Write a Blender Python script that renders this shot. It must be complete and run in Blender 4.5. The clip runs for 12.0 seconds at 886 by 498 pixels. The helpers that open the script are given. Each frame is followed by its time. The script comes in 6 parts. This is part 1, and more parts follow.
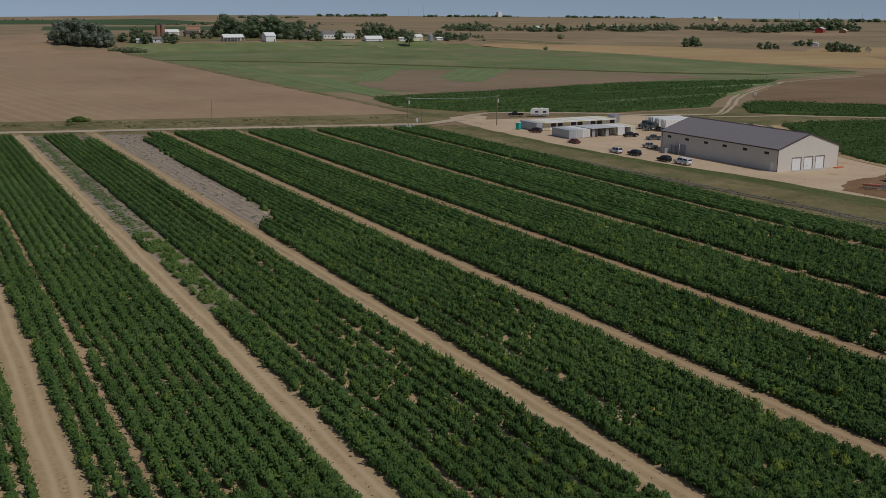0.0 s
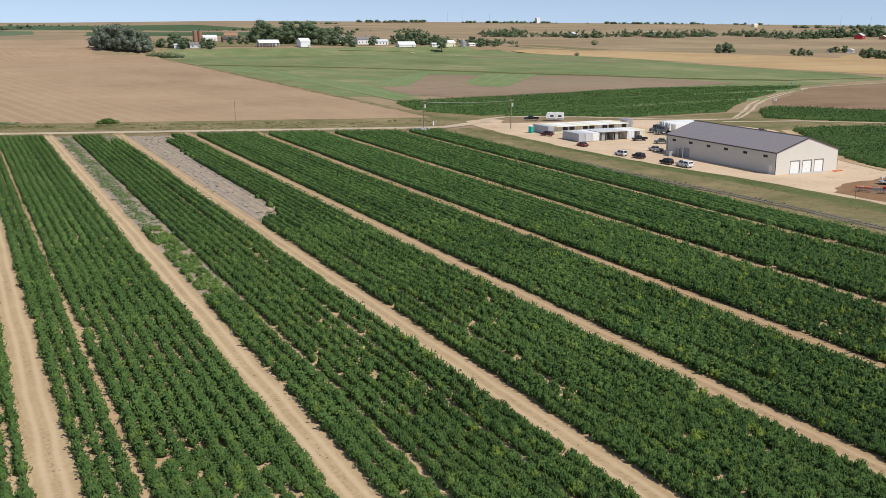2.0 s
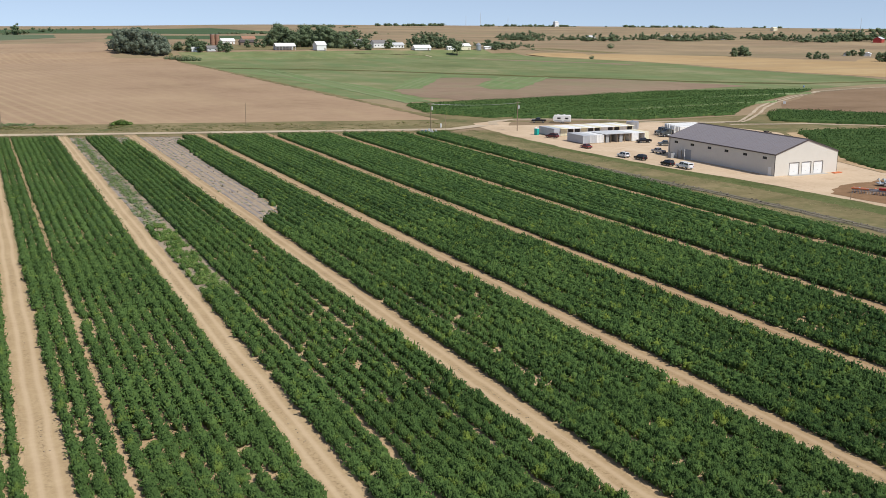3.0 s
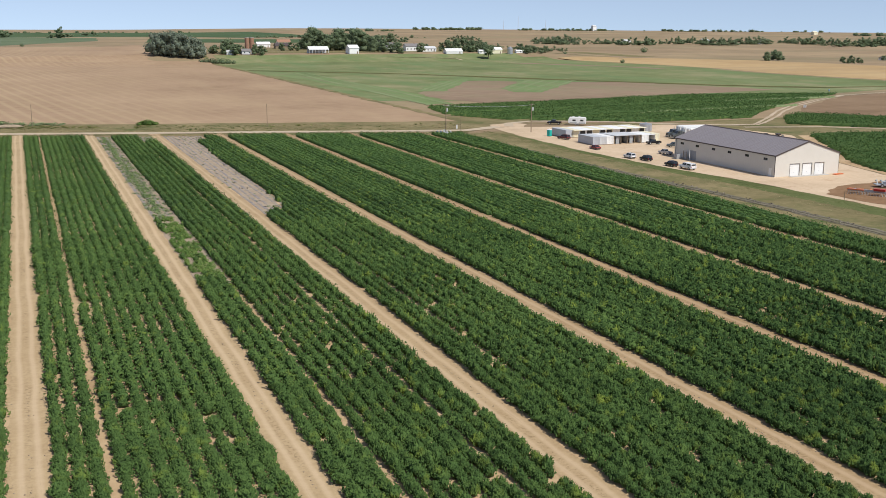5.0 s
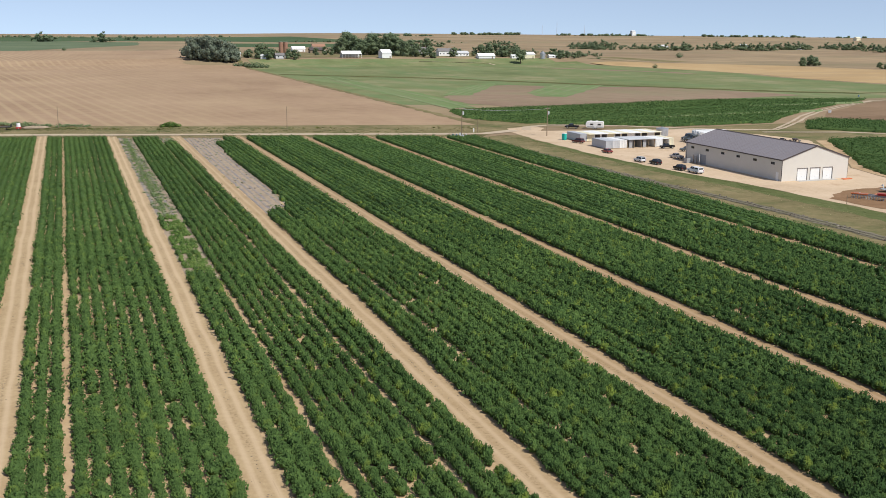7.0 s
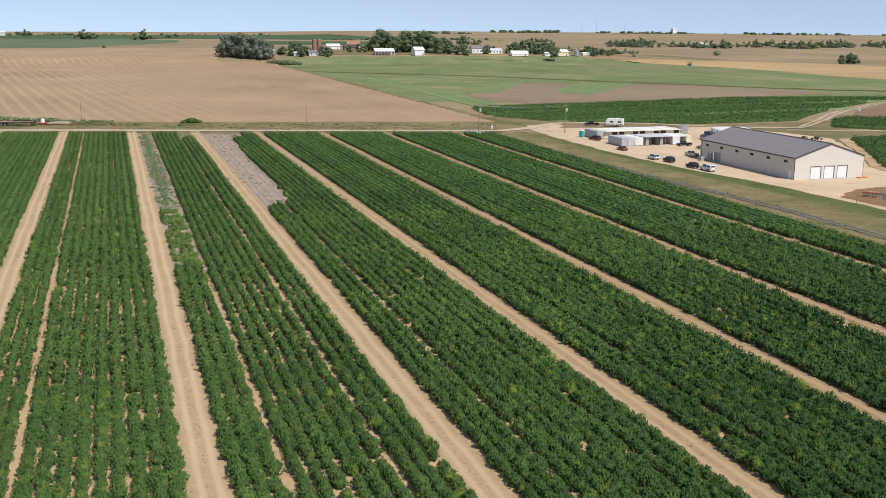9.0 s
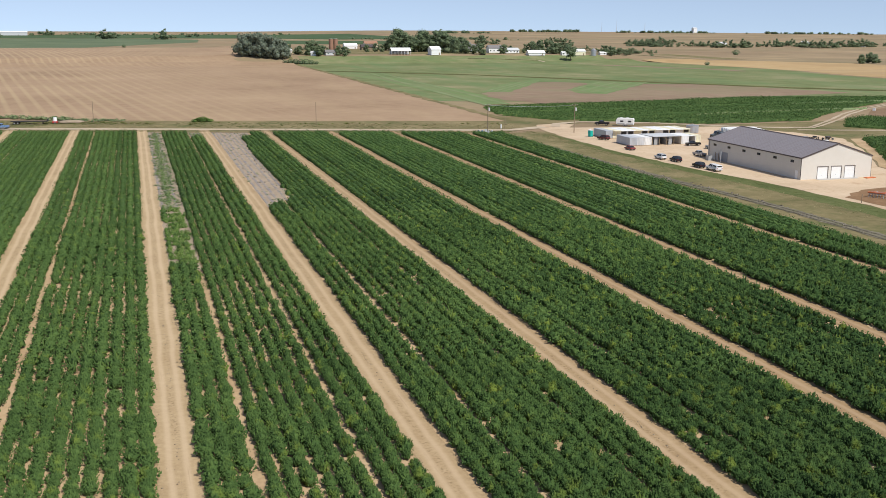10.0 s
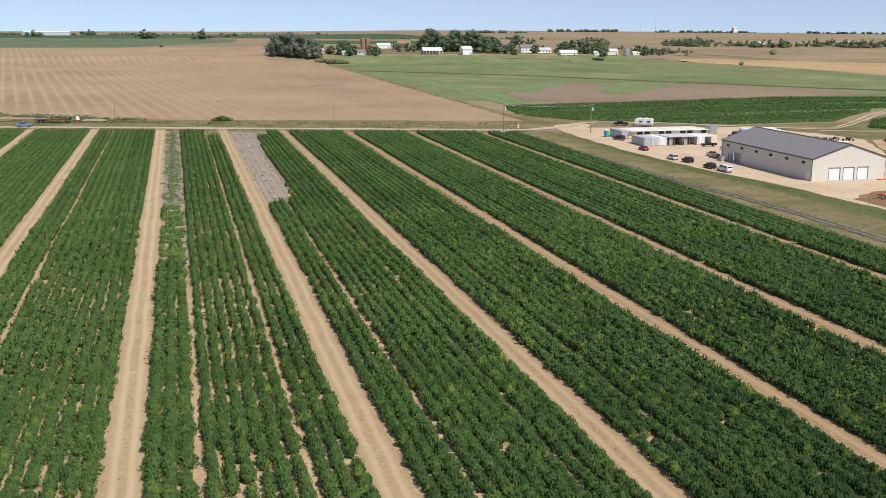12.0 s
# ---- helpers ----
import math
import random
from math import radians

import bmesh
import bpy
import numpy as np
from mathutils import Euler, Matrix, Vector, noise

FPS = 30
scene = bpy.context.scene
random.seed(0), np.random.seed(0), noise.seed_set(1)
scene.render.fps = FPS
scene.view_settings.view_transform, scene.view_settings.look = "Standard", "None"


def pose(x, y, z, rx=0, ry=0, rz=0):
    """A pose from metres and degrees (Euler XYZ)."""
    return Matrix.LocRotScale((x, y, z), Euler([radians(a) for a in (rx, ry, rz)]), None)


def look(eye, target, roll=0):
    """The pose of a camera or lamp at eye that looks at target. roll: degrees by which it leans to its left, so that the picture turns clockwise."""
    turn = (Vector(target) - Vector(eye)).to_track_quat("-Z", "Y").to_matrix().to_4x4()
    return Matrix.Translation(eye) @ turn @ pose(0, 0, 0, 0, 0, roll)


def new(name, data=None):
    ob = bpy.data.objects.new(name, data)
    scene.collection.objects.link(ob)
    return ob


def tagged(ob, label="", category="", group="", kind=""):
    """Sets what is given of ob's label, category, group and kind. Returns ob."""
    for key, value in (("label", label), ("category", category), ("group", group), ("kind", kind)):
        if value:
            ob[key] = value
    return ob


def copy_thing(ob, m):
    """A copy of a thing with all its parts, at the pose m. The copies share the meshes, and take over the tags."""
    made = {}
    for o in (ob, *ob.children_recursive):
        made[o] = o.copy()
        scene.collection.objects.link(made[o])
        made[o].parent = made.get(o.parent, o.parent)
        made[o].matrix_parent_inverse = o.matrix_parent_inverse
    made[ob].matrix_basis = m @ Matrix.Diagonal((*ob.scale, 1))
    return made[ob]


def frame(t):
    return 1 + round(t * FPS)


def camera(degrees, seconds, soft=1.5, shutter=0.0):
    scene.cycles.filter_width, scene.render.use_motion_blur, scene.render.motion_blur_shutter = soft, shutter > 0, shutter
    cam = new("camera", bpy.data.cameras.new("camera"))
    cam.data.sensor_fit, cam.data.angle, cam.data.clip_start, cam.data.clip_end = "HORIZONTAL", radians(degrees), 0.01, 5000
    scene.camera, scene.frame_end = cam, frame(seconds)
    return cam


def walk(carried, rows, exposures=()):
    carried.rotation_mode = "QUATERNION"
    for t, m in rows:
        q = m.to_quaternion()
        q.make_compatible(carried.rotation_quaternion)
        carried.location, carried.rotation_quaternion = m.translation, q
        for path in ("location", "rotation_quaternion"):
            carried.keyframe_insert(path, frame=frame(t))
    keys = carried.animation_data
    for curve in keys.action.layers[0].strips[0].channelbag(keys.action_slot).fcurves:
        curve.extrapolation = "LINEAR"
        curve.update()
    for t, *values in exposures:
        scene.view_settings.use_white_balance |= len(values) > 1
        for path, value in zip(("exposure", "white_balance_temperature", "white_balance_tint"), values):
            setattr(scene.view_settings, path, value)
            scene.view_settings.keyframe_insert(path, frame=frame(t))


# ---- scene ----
cam = camera(46.9, 12.0, 0.65)
METRES, EYE, TILT, LEAN, TURN = 58.19, 38.0, 0.0, 0.0, -28.6
ROWS = [
    (0.0, 0.0, 0.0, 0.0, 0.08, -13.43, -0.35),
    (0.5, 0.0357, -0.0376, 0.0004, 0.7, -13.33, -0.38),
    (1.0, 0.0722, -0.0742, 0.0015, 1.24, -13.27, -0.37),
    (1.5, 0.1088, -0.1103, 0.002, 1.79, -13.19, -0.37),
    (2.0, 0.1458, -0.1448, 0.0027, 2.36, -13.12, -0.36),
    (2.5, 0.1831, -0.1775, 0.0028, 2.92, -13.03, -0.35),
    (3.0, 0.2202, -0.2099, 0.0028, 3.45, -12.94, -0.34),
    (5.0, 0.3722, -0.3252, 0.0013, 5.68, -12.74, -0.37),
    (5.5, 0.4106, -0.3445, 0.0008, 6.24, -12.66, -0.37),
    (6.0, 0.4481, -0.3576, -0.0003, 6.79, -12.56, -0.4),
    (6.5, 0.4853, -0.362, -0.0016, 7.38, -12.52, -0.43),
    (7.0, 0.5206, -0.3589, -0.003, 7.96, -12.48, -0.43),
    (9.0, 0.6583, -0.332, -0.0094, 10.26, -12.61, -0.4),
    (9.5, 0.6923, -0.3251, -0.0102, 10.83, -12.62, -0.38),
    (10.0, 0.7261, -0.3177, -0.0109, 11.41, -12.64, -0.36),
    (10.5, 0.7598, -0.3101, -0.0108, 11.95, -12.65, -0.36),
    (11.0, 0.7938, -0.3019, -0.0109, 12.51, -12.65, -0.34),
    (11.5, 0.8279, -0.2933, -0.0113, 13.08, -12.65, -0.33),
    (12.0, 0.8614, -0.2846, -0.0117, 13.63, -12.66, -0.31),
]
EXPO = [(0.0, -0.82), (0.2, -0.38), (0.5, 0.11), (1.0, 0.30), (2.5, 0.31), (6.0, 0.34), (12.0, 0.36)]
walk(cam, [(t, pose(0, 0, EYE, TILT, LEAN, TURN) @ pose(METRES * x, METRES * y, METRES * z, 90 + pitch, roll, yaw)) for t, x, y, z, yaw, pitch, roll in ROWS], EXPO)

# ---- sky and sun ----
SUN_EL, SUN_DIR = 52.0, (0.47, -0.883)          # towards the sun, on the plan
world = bpy.data.worlds.new("world")
scene.world = world
world.use_nodes = True
sky = world.node_tree.nodes.new("ShaderNodeTexSky")
sky.sky_type, sky.sun_disc = "NISHITA", False
sky.sun_elevation = radians(SUN_EL)
sky.sun_rotation = math.atan2(SUN_DIR[0], SUN_DIR[1])
sky.altitude, sky.air_density, sky.dust_density, sky.ozone_density = 1500, 1.0, 0.0, 4.0
_n, _l = world.node_tree.nodes, world.node_tree.links
_way, _up, _unit = _n.new("ShaderNodeTexCoord"), _n.new("ShaderNodeVectorMath"), _n.new("ShaderNodeVectorMath")
_up.operation, _unit.operation = "ADD", "NORMALIZE"
_up.inputs[1].default_value = (0, 0, 0.12)          # a clear horizon, without the milky band
_l.new(_way.outputs["Generated"], _up.inputs[0])
_l.new(_up.outputs[0], _unit.inputs[0])
_l.new(_unit.outputs[0], sky.inputs[0])
_pale = _n.new("ShaderNodeHueSaturation")
_pale.inputs["Saturation"].default_value = 0.72
_pale.inputs["Hue"].default_value = 0.503
_l.new(sky.outputs[0], _pale.inputs["Color"])
_l.new(_pale.outputs[0], _n["Background"].inputs[0])
world.node_tree.nodes["Background"].inputs[1].default_value = 0.102
sun = new("sun", bpy.data.lights.new("sun", "SUN"))
sun.data.energy, sun.data.angle, sun.data.color = 3.6, radians(0.53), (1.0, 0.96, 0.89)
_c = math.cos(radians(SUN_EL))
sun.matrix_world = look((_c * SUN_DIR[0] * 300, _c * SUN_DIR[1] * 300, math.sin(radians(SUN_EL)) * 300), (0, 0, 0))


# ---- materials ----
class Nodes:
    """A small writer of node trees."""

    def __init__(self, name, rough=0.9, metal=0.0, spec=0.3):
        self.m = bpy.data.materials.new(name)
        self.m.use_nodes = True
        self.t = self.m.node_tree
        self.b = self.t.nodes["Principled BSDF"]
        self.b.inputs["Roughness"].default_value = rough
        self.b.inputs["Metallic"].default_value = metal
        self.b.inputs["Specular IOR Level"].default_value = spec

    def add(self, kind, **inputs):
        n = self.t.nodes.new(kind)
        for k, v in inputs.items():
            self.plug(v, n.inputs[k])
        return n

    def plug(self, v, socket):
        if isinstance(v, bpy.types.NodeSocket):
            self.t.links.new(v, socket)
        else:
            socket.default_value = v

    def place(self, scale=(1, 1, 1), world=True):
        src = self.add("ShaderNodeNewGeometry").outputs["Position"] if world else self.add("ShaderNodeTexCoord").outputs["Object"]
        n = self.add("ShaderNodeMapping", Vector=src, Scale=scale)
        return n.outputs[0]

    def noise(self, vec, scale, detail=4.0, rough=0.6):
        return self.add("ShaderNodeTexNoise", Vector=vec, Scale=scale, Detail=detail, Roughness=rough).outputs["Fac"]

    def ramp(self, fac, stops):
        n = self.add("ShaderNodeValToRGB", Fac=fac)
        e = n.color_ramp.elements
        while len(e) < len(stops):
            e.new(0.5)
        for el, (p, c) in zip(e, stops):
            el.position = p
            el.color = (*c, 1) if len(c) == 3 else c
        return n.outputs[0]

    def fade(self, fac, lo, hi):
        n = self.add("ShaderNodeMapRange", Value=fac)
        n.inputs[1].default_value, n.inputs[2].default_value = lo, hi
        return n.outputs[0]

    def mix(self, fac, a, b, blend="MIX"):
        n = self.t.nodes.new("ShaderNodeMix")
        n.data_type, n.blend_type = "RGBA", blend
        self.plug(fac, n.inputs[0])
        for v, s in ((a, n.inputs[6]), (b, n.inputs[7])):
            self.plug((*v, 1) if isinstance(v, tuple) and len(v) == 3 else v, s)
        return n.outputs[2]

    def math(self, op, a, b=0.0):
        n = self.t.nodes.new("ShaderNodeMath")
        n.operation = op
        self.plug(a, n.inputs[0])
        self.plug(b, n.inputs[1])
        return n.outputs[0]

    def colour(self, c):
        self.plug((*c, 1) if isinstance(c, tuple) and len(c) == 3 else c, self.b.inputs["Base Color"])
        return self

    def bump(self, height, strength=0.4, distance=0.05):
        n = self.add("ShaderNodeBump", Height=height, Strength=strength, Distance=distance)
        self.t.links.new(n.outputs[0], self.b.inputs["Normal"])
        return self


def earth(name, dark, mid, pale, big=0.02, small=0.8, streak=None, weeds=None, bump=0.3, furrow=None):
    """Bare or grassy ground: three tones at two scales, streaks along an axis, tufts of weeds."""
    n = Nodes(name, 0.95, 0, 0.15)
    p = n.place()
    a, b = n.noise(p, big, 6, 0.65), n.noise(p, small, 5, 0.7)
    c = n.ramp(n.math("ADD", n.math("MULTIPLY", a, 0.65), n.math("MULTIPLY", b, 0.35)), [(0.36, dark), (0.5, mid), (0.64, pale)])
    if streak:
        sc, amount, tone = streak
        q = n.place(sc)
        c = n.mix(n.math("MULTIPLY", n.fade(n.noise(q, 1.0, 3, 0.6), 0.45, 0.68), amount), c, tone)
    if furrow:
        skew, gap, tone = furrow
        xyz = n.add("ShaderNodeSeparateXYZ", Vector=p)
        u = n.math("ADD", n.math("ADD", xyz.outputs[0], n.math("MULTIPLY", xyz.outputs[1], skew)), n.math("MULTIPLY", n.noise(p, 0.006, 2), 2.2))
        ridge = n.fade(n.math("SINE", n.math("MULTIPLY", u, 6.283 / gap)), 0.1, 0.9)
        c = n.mix(n.math("MULTIPLY", ridge, n.math("MULTIPLY", n.fade(n.noise(p, 0.007, 3), 0.30, 0.52), n.math("MULTIPLY", n.fade(xyz.outputs[0], 130.0, -20.0), 0.5))), c, tone)
    if weeds:
        sc, lo, hi, tone = weeds
        c = n.mix(n.fade(n.noise(p, sc, 5, 0.75), lo, hi), c, tone)
    n.colour(c)
    return n.bump(b, bump, 0.08).m


def leafy(name, dark, mid, pale, odd=None, cell=0.9, bigscale=0.05, thin=0.0):
    """Leaves: a tone by leaf, a tone by plant, patches over the field, some yellowing plants."""
    n = Nodes(name, 0.8, 0, 0.12)
    g = n.add("ShaderNodeNewGeometry")
    p = n.place()
    big = n.noise(p, bigscale, 4, 0.6)
    mid_n = n.noise(p, cell, 2, 0.5)
    fine = n.noise(p, 9.0 if cell > 0.5 else 1.2, 3, 0.6)
    v = n.math("ADD", n.math("MULTIPLY", g.outputs["Random Per Island"], 0.34), n.math("ADD", n.math("MULTIPLY", mid_n, 0.6), n.math("ADD", n.math("MULTIPLY", big, 0.4), n.math("MULTIPLY", fine, 0.25))))
    c = n.ramp(v, [(0.60, dark), (0.80, mid), (1.0, pale)])
    if odd:
        tone, lo, hi = odd
        c = n.mix(n.fade(n.noise(n.place((1, 1, 0)), 0.55, 2, 0.5), lo, hi), c, tone)
        # single plants that have turned a fresher green
        c = n.mix(n.math("MULTIPLY", n.fade(n.noise(n.place((1, 1, 0)), 0.85, 1, 0.4), 0.60, 0.70), 0.7), c, (0.135, 0.215, 0.055))
        # yellower growth towards the field's western side, with front light mixed into the tone
        x = n.add("ShaderNodeSeparateXYZ", Vector=p).outputs[0]
        pale_west = n.fade(n.math("SUBTRACT", n.math("MULTIPLY", big, 130.0), x), -70.0, 90.0)
        c = n.mix(n.math("MULTIPLY", pale_west, 0.66), c, (0.116, 0.194, 0.054))
        # a deeper green in the south-east, with side-lit shade mixed into the tone
        y = n.add("ShaderNodeSeparateXYZ", Vector=p).outputs[1]
        dark_southeast = n.fade(n.math("SUBTRACT", x, n.math("MULTIPLY", y, 0.9)), 12.0, 62.0)
        c = n.mix(n.math("MULTIPLY", dark_southeast, 0.34), c, (0.016, 0.042, 0.014))
        # a paler yellow-green along the eastern edge
        pale_east = n.fade(n.math("ADD", x, n.math("MULTIPLY", y, 0.25)), 118.0, 172.0)
        c = n.mix(n.math("MULTIPLY", pale_east, 0.40), c, (0.108, 0.196, 0.058))
    n.colour(c)
    n.bump(fine, 0.7 if cell > 0.5 else 0.2, 0.12)
    if thin:
        back = n.add("ShaderNodeBsdfTranslucent", Color=c)
        both = n.add("ShaderNodeMixShader", Fac=thin)
        n.t.links.new(n.b.outputs[0], both.inputs[1])
        n.t.links.new(back.outputs[0], both.inputs[2])
        n.t.links.new(both.outputs[0], n.t.nodes["Material Output"].inputs[0])
    return n.m


def plain(name, col, rough=0.6, metal=0.0, dirt=0.25, scale=1.5, spec=0.4):
    """Painted or bare surfaces with faint dirt and fine grain."""
    n = Nodes(name, rough, metal, spec)
    p = n.place(world=False)
    f = n.fade(n.noise(p, scale, 6, 0.7), 0.42, 0.75)
    soil = tuple(0.55 * c + 0.45 * d for c, d in zip((0.30, 0.24, 0.17), col))
    n.colour(n.mix(n.math("MULTIPLY", f, dirt), col, soil))
    r = n.add("ShaderNodeMapRange", Value=n.noise(p, scale * 4, 3, 0.6))
    r.inputs[3].default_value, r.inputs[4].default_value = max(0.02, rough - 0.1), min(1, rough + 0.12)
    n.plug(r.outputs[0], n.b.inputs["Roughness"])
    return n.m


SOIL = earth("field_soil", (0.34, 0.23, 0.125), (0.44, 0.31, 0.18), (0.53, 0.39, 0.24), 0.08, 1.3, weeds=(0.7, 0.62, 0.72, (0.10, 0.12, 0.04)))
GROUND = earth("dry_plain", (0.22, 0.16, 0.095), (0.285, 0.208, 0.127), (0.38, 0.28, 0.165), 0.006, 0.03, streak=((0.0012, 0.007, 1), 0.55, (0.20, 0.185, 0.10)))
TAN_FIELD = earth("tilled_field", (0.275, 0.185, 0.115), (0.335, 0.23, 0.145), (0.39, 0.275, 0.175), 0.012, 0.2, streak=((0.05, 0.012, 1), 0.25, (0.43, 0.32, 0.19)), furrow=(0.135, 6.4, (0.46, 0.35, 0.205)))
GREEN_FIELD = earth("mown_pasture", (0.115, 0.14, 0.055), (0.165, 0.19, 0.08), (0.27, 0.245, 0.135), 0.012, 0.06, streak=((0.05, 0.008, 1), 0.7, (0.13, 0.195, 0.078)), weeds=(0.02, 0.56, 0.70, (0.25, 0.225, 0.12)))
DARK_GREEN = earth("far_green_crop", (0.05, 0.085, 0.035), (0.065, 0.105, 0.045), (0.085, 0.12, 0.05), 0.01, 0.1)
FAR_GREEN = earth("far_pale_green_crop", (0.095, 0.13, 0.07), (0.12, 0.155, 0.085), (0.15, 0.18, 0.10), 0.01, 0.1)
BROWN_FIELD = earth("bare_brown_field", (0.20, 0.14, 0.095), (0.25, 0.178, 0.12), (0.295, 0.22, 0.148), 0.01, 0.1, streak=((0.02, 0.02, 1), 0.5, (0.19, 0.185, 0.095)))
BRIGHT_GREEN = earth("fresh_hay", (0.125, 0.185, 0.068), (0.155, 0.22, 0.085), (0.19, 0.235, 0.10), 0.02, 0.1, streak=((0.16, 0.006, 1), 0.8, (0.19, 0.195, 0.10)))
HAY_LINE = earth("pale_mown_grass", (0.15, 0.205, 0.085), (0.185, 0.23, 0.105), (0.22, 0.25, 0.125), 0.03, 0.2)
STUBBLE = earth("stubble_field", (0.33, 0.225, 0.108), (0.41, 0.28, 0.138), (0.47, 0.34, 0.178), 0.006, 0.06, streak=((0.003, 0.02, 1), 0.6, (0.33, 0.24, 0.14)))
VERGE = earth("dry_grass", (0.13, 0.115, 0.05), (0.20, 0.165, 0.08), (0.28, 0.225, 0.12), 0.05, 0.6, weeds=(0.06, 0.5, 0.68, (0.10, 0.115, 0.04)))
GREEN_VERGE = earth("green_grass", (0.073, 0.092, 0.03), (0.108, 0.126, 0.043), (0.155, 0.158, 0.066), 0.06, 0.7)
PAD = earth("graded_dirt", (0.45, 0.335, 0.22), (0.54, 0.41, 0.28), (0.61, 0.475, 0.335), 0.05, 0.9, weeds=(0.13, 0.56, 0.72, (0.40, 0.265, 0.16)))
ROAD = earth("dirt_road", (0.38, 0.30, 0.21), (0.46, 0.37, 0.265), (0.53, 0.44, 0.33), 0.05, 0.7)
MOIST = earth("moist_dirt", (0.18, 0.105, 0.055), (0.235, 0.14, 0.075), (0.30, 0.19, 0.11), 0.08, 0.8)
ROUGH_BED = earth("rough_bed", (0.115, 0.10, 0.07), (0.165, 0.147, 0.105), (0.235, 0.207, 0.155), 0.3, 1.6, weeds=(0.4, 0.52, 0.68, (0.13, 0.13, 0.06)))
DITCH = earth("ditch_grass", (0.075, 0.08, 0.023), (0.105, 0.102, 0.034), (0.155, 0.138, 0.052), 0.03, 0.3)
HILL = earth("hill_soil", (0.165, 0.107, 0.062), (0.215, 0.142, 0.084), (0.265, 0.182, 0.112), 0.012, 0.15, streak=((0.006, 0.05, 1), 0.4, (0.29, 0.205, 0.13)))
DEADBED = earth("dead_bed", (0.27, 0.21, 0.15), (0.335, 0.265, 0.19), (0.41, 0.33, 0.24), 0.3, 2.0, weeds=(0.5, 0.60, 0.72, (0.12, 0.14, 0.06)))
MULCH = earth("grey_film", (0.165, 0.147, 0.147), (0.225, 0.202, 0.205), (0.30, 0.27, 0.27), 0.4, 3.0, weeds=(0.35, 0.42, 0.60, (0.34, 0.28, 0.205)))
GRAVEL = earth("pale_gravel", (0.24, 0.22, 0.19), (0.33, 0.31, 0.28), (0.44, 0.42, 0.39), 0.2, 2.5)

CROP = leafy("crop_leaves", (0.018, 0.043, 0.013), (0.044, 0.094, 0.027), (0.105, 0.178, 0.047), odd=((0.20, 0.258, 0.04), 0.575, 0.70), thin=0.2)
CROP_FAR = leafy("far_crop_leaves", (0.017, 0.037, 0.012), (0.041, 0.078, 0.024), (0.100, 0.143, 0.044), odd=((0.24, 0.25, 0.08), 0.60, 0.76), thin=0.25)
LEAF = leafy("tree_leaves", (0.16, 0.21, 0.115), (0.215, 0.275, 0.155), (0.27, 0.33, 0.195), cell=0.3, bigscale=0.03, thin=0.5)
LEAF_PALE = leafy("willow_leaves", (0.18, 0.22, 0.16), (0.21, 0.25, 0.183), (0.25, 0.285, 0.212), cell=0.3, bigscale=0.03, thin=0.4)
BARK = plain("bark", (0.12, 0.09, 0.065), 0.95, 0, 0.4, 3, 0.1)
STEM = plain("green_stem", (0.10, 0.13, 0.04), 0.7, 0, 0.2, 8, 0.2)
DEAD = leafy("dead_stalks", (0.22, 0.185, 0.15), (0.31, 0.265, 0.22), (0.40, 0.35, 0.30), cell=1.2)
LUSH = leafy("lush_weed_leaves", (0.10, 0.18, 0.046), (0.16, 0.26, 0.07), (0.25, 0.32, 0.09), cell=0.9, thin=0.2)
ROADSIDE = leafy("roadside_leaves", (0.13, 0.15, 0.042), (0.185, 0.205, 0.062), (0.25, 0.25, 0.09), cell=0.7, thin=0.2)
WEED = leafy("weed_leaves", (0.13, 0.18, 0.08), (0.19, 0.245, 0.115), (0.27, 0.305, 0.16), cell=1.0)


# ---- builders ----
def part(name, bm, material, parent=None, label=""):
    me = bpy.data.meshes.new(name)
    bm.to_mesh(me)
    bm.free()
    me.materials.append(material)
    ob = new(name, me)
    ob.parent = parent
    return tagged(ob, label)


def solid(name, V, F, material, parent=None, smooth=False):
    """A mesh of triangles out of arrays."""
    me = bpy.data.meshes.new(name)
    V, F = np.ascontiguousarray(V, np.float32), np.ascontiguousarray(F, np.int32)
    me.vertices.add(len(V))
    me.vertices.foreach_set("co", V.ravel())
    me.loops.add(F.size)
    me.loops.foreach_set("vertex_index", F.ravel())
    me.polygons.add(len(F))
    me.polygons.foreach_set("loop_start", np.arange(0, F.size, 3, dtype=np.int32))
    if smooth:
        me.polygons.foreach_set("use_smooth", np.ones(len(F), bool))
    me.update(calc_edges=True)
    me.materials.append(material)
    ob = new(name, me)
    ob.parent = parent
    return ob


def box(bm, lo, hi, m=None, bevel=0.0):
    """A box between two corners, in the bmesh, turned by m."""
    vs = [bm.verts.new((x, y, z)) for z in (lo[2], hi[2]) for y in (lo[1], hi[1]) for x in (lo[0], hi[0])]
    fs = [bm.faces.new([vs[i] for i in q]) for q in ((0, 2, 3, 1), (4, 5, 7, 6), (0, 1, 5, 4), (2, 6, 7, 3), (0, 4, 6, 2), (1, 3, 7, 5))]
    if m is not None:
        bmesh.ops.transform(bm, matrix=m, verts=vs)
    if bevel:
        bmesh.ops.bevel(bm, geom=list({e for f in fs for e in f.edges}), offset=bevel, segments=2, affect="EDGES", profile=0.6)
    return bm


def boxes(*pairs, bevel=0.0):
    bm = bmesh.new()
    for lo, hi in pairs:
        box(bm, lo, hi, None, bevel)
    return bm


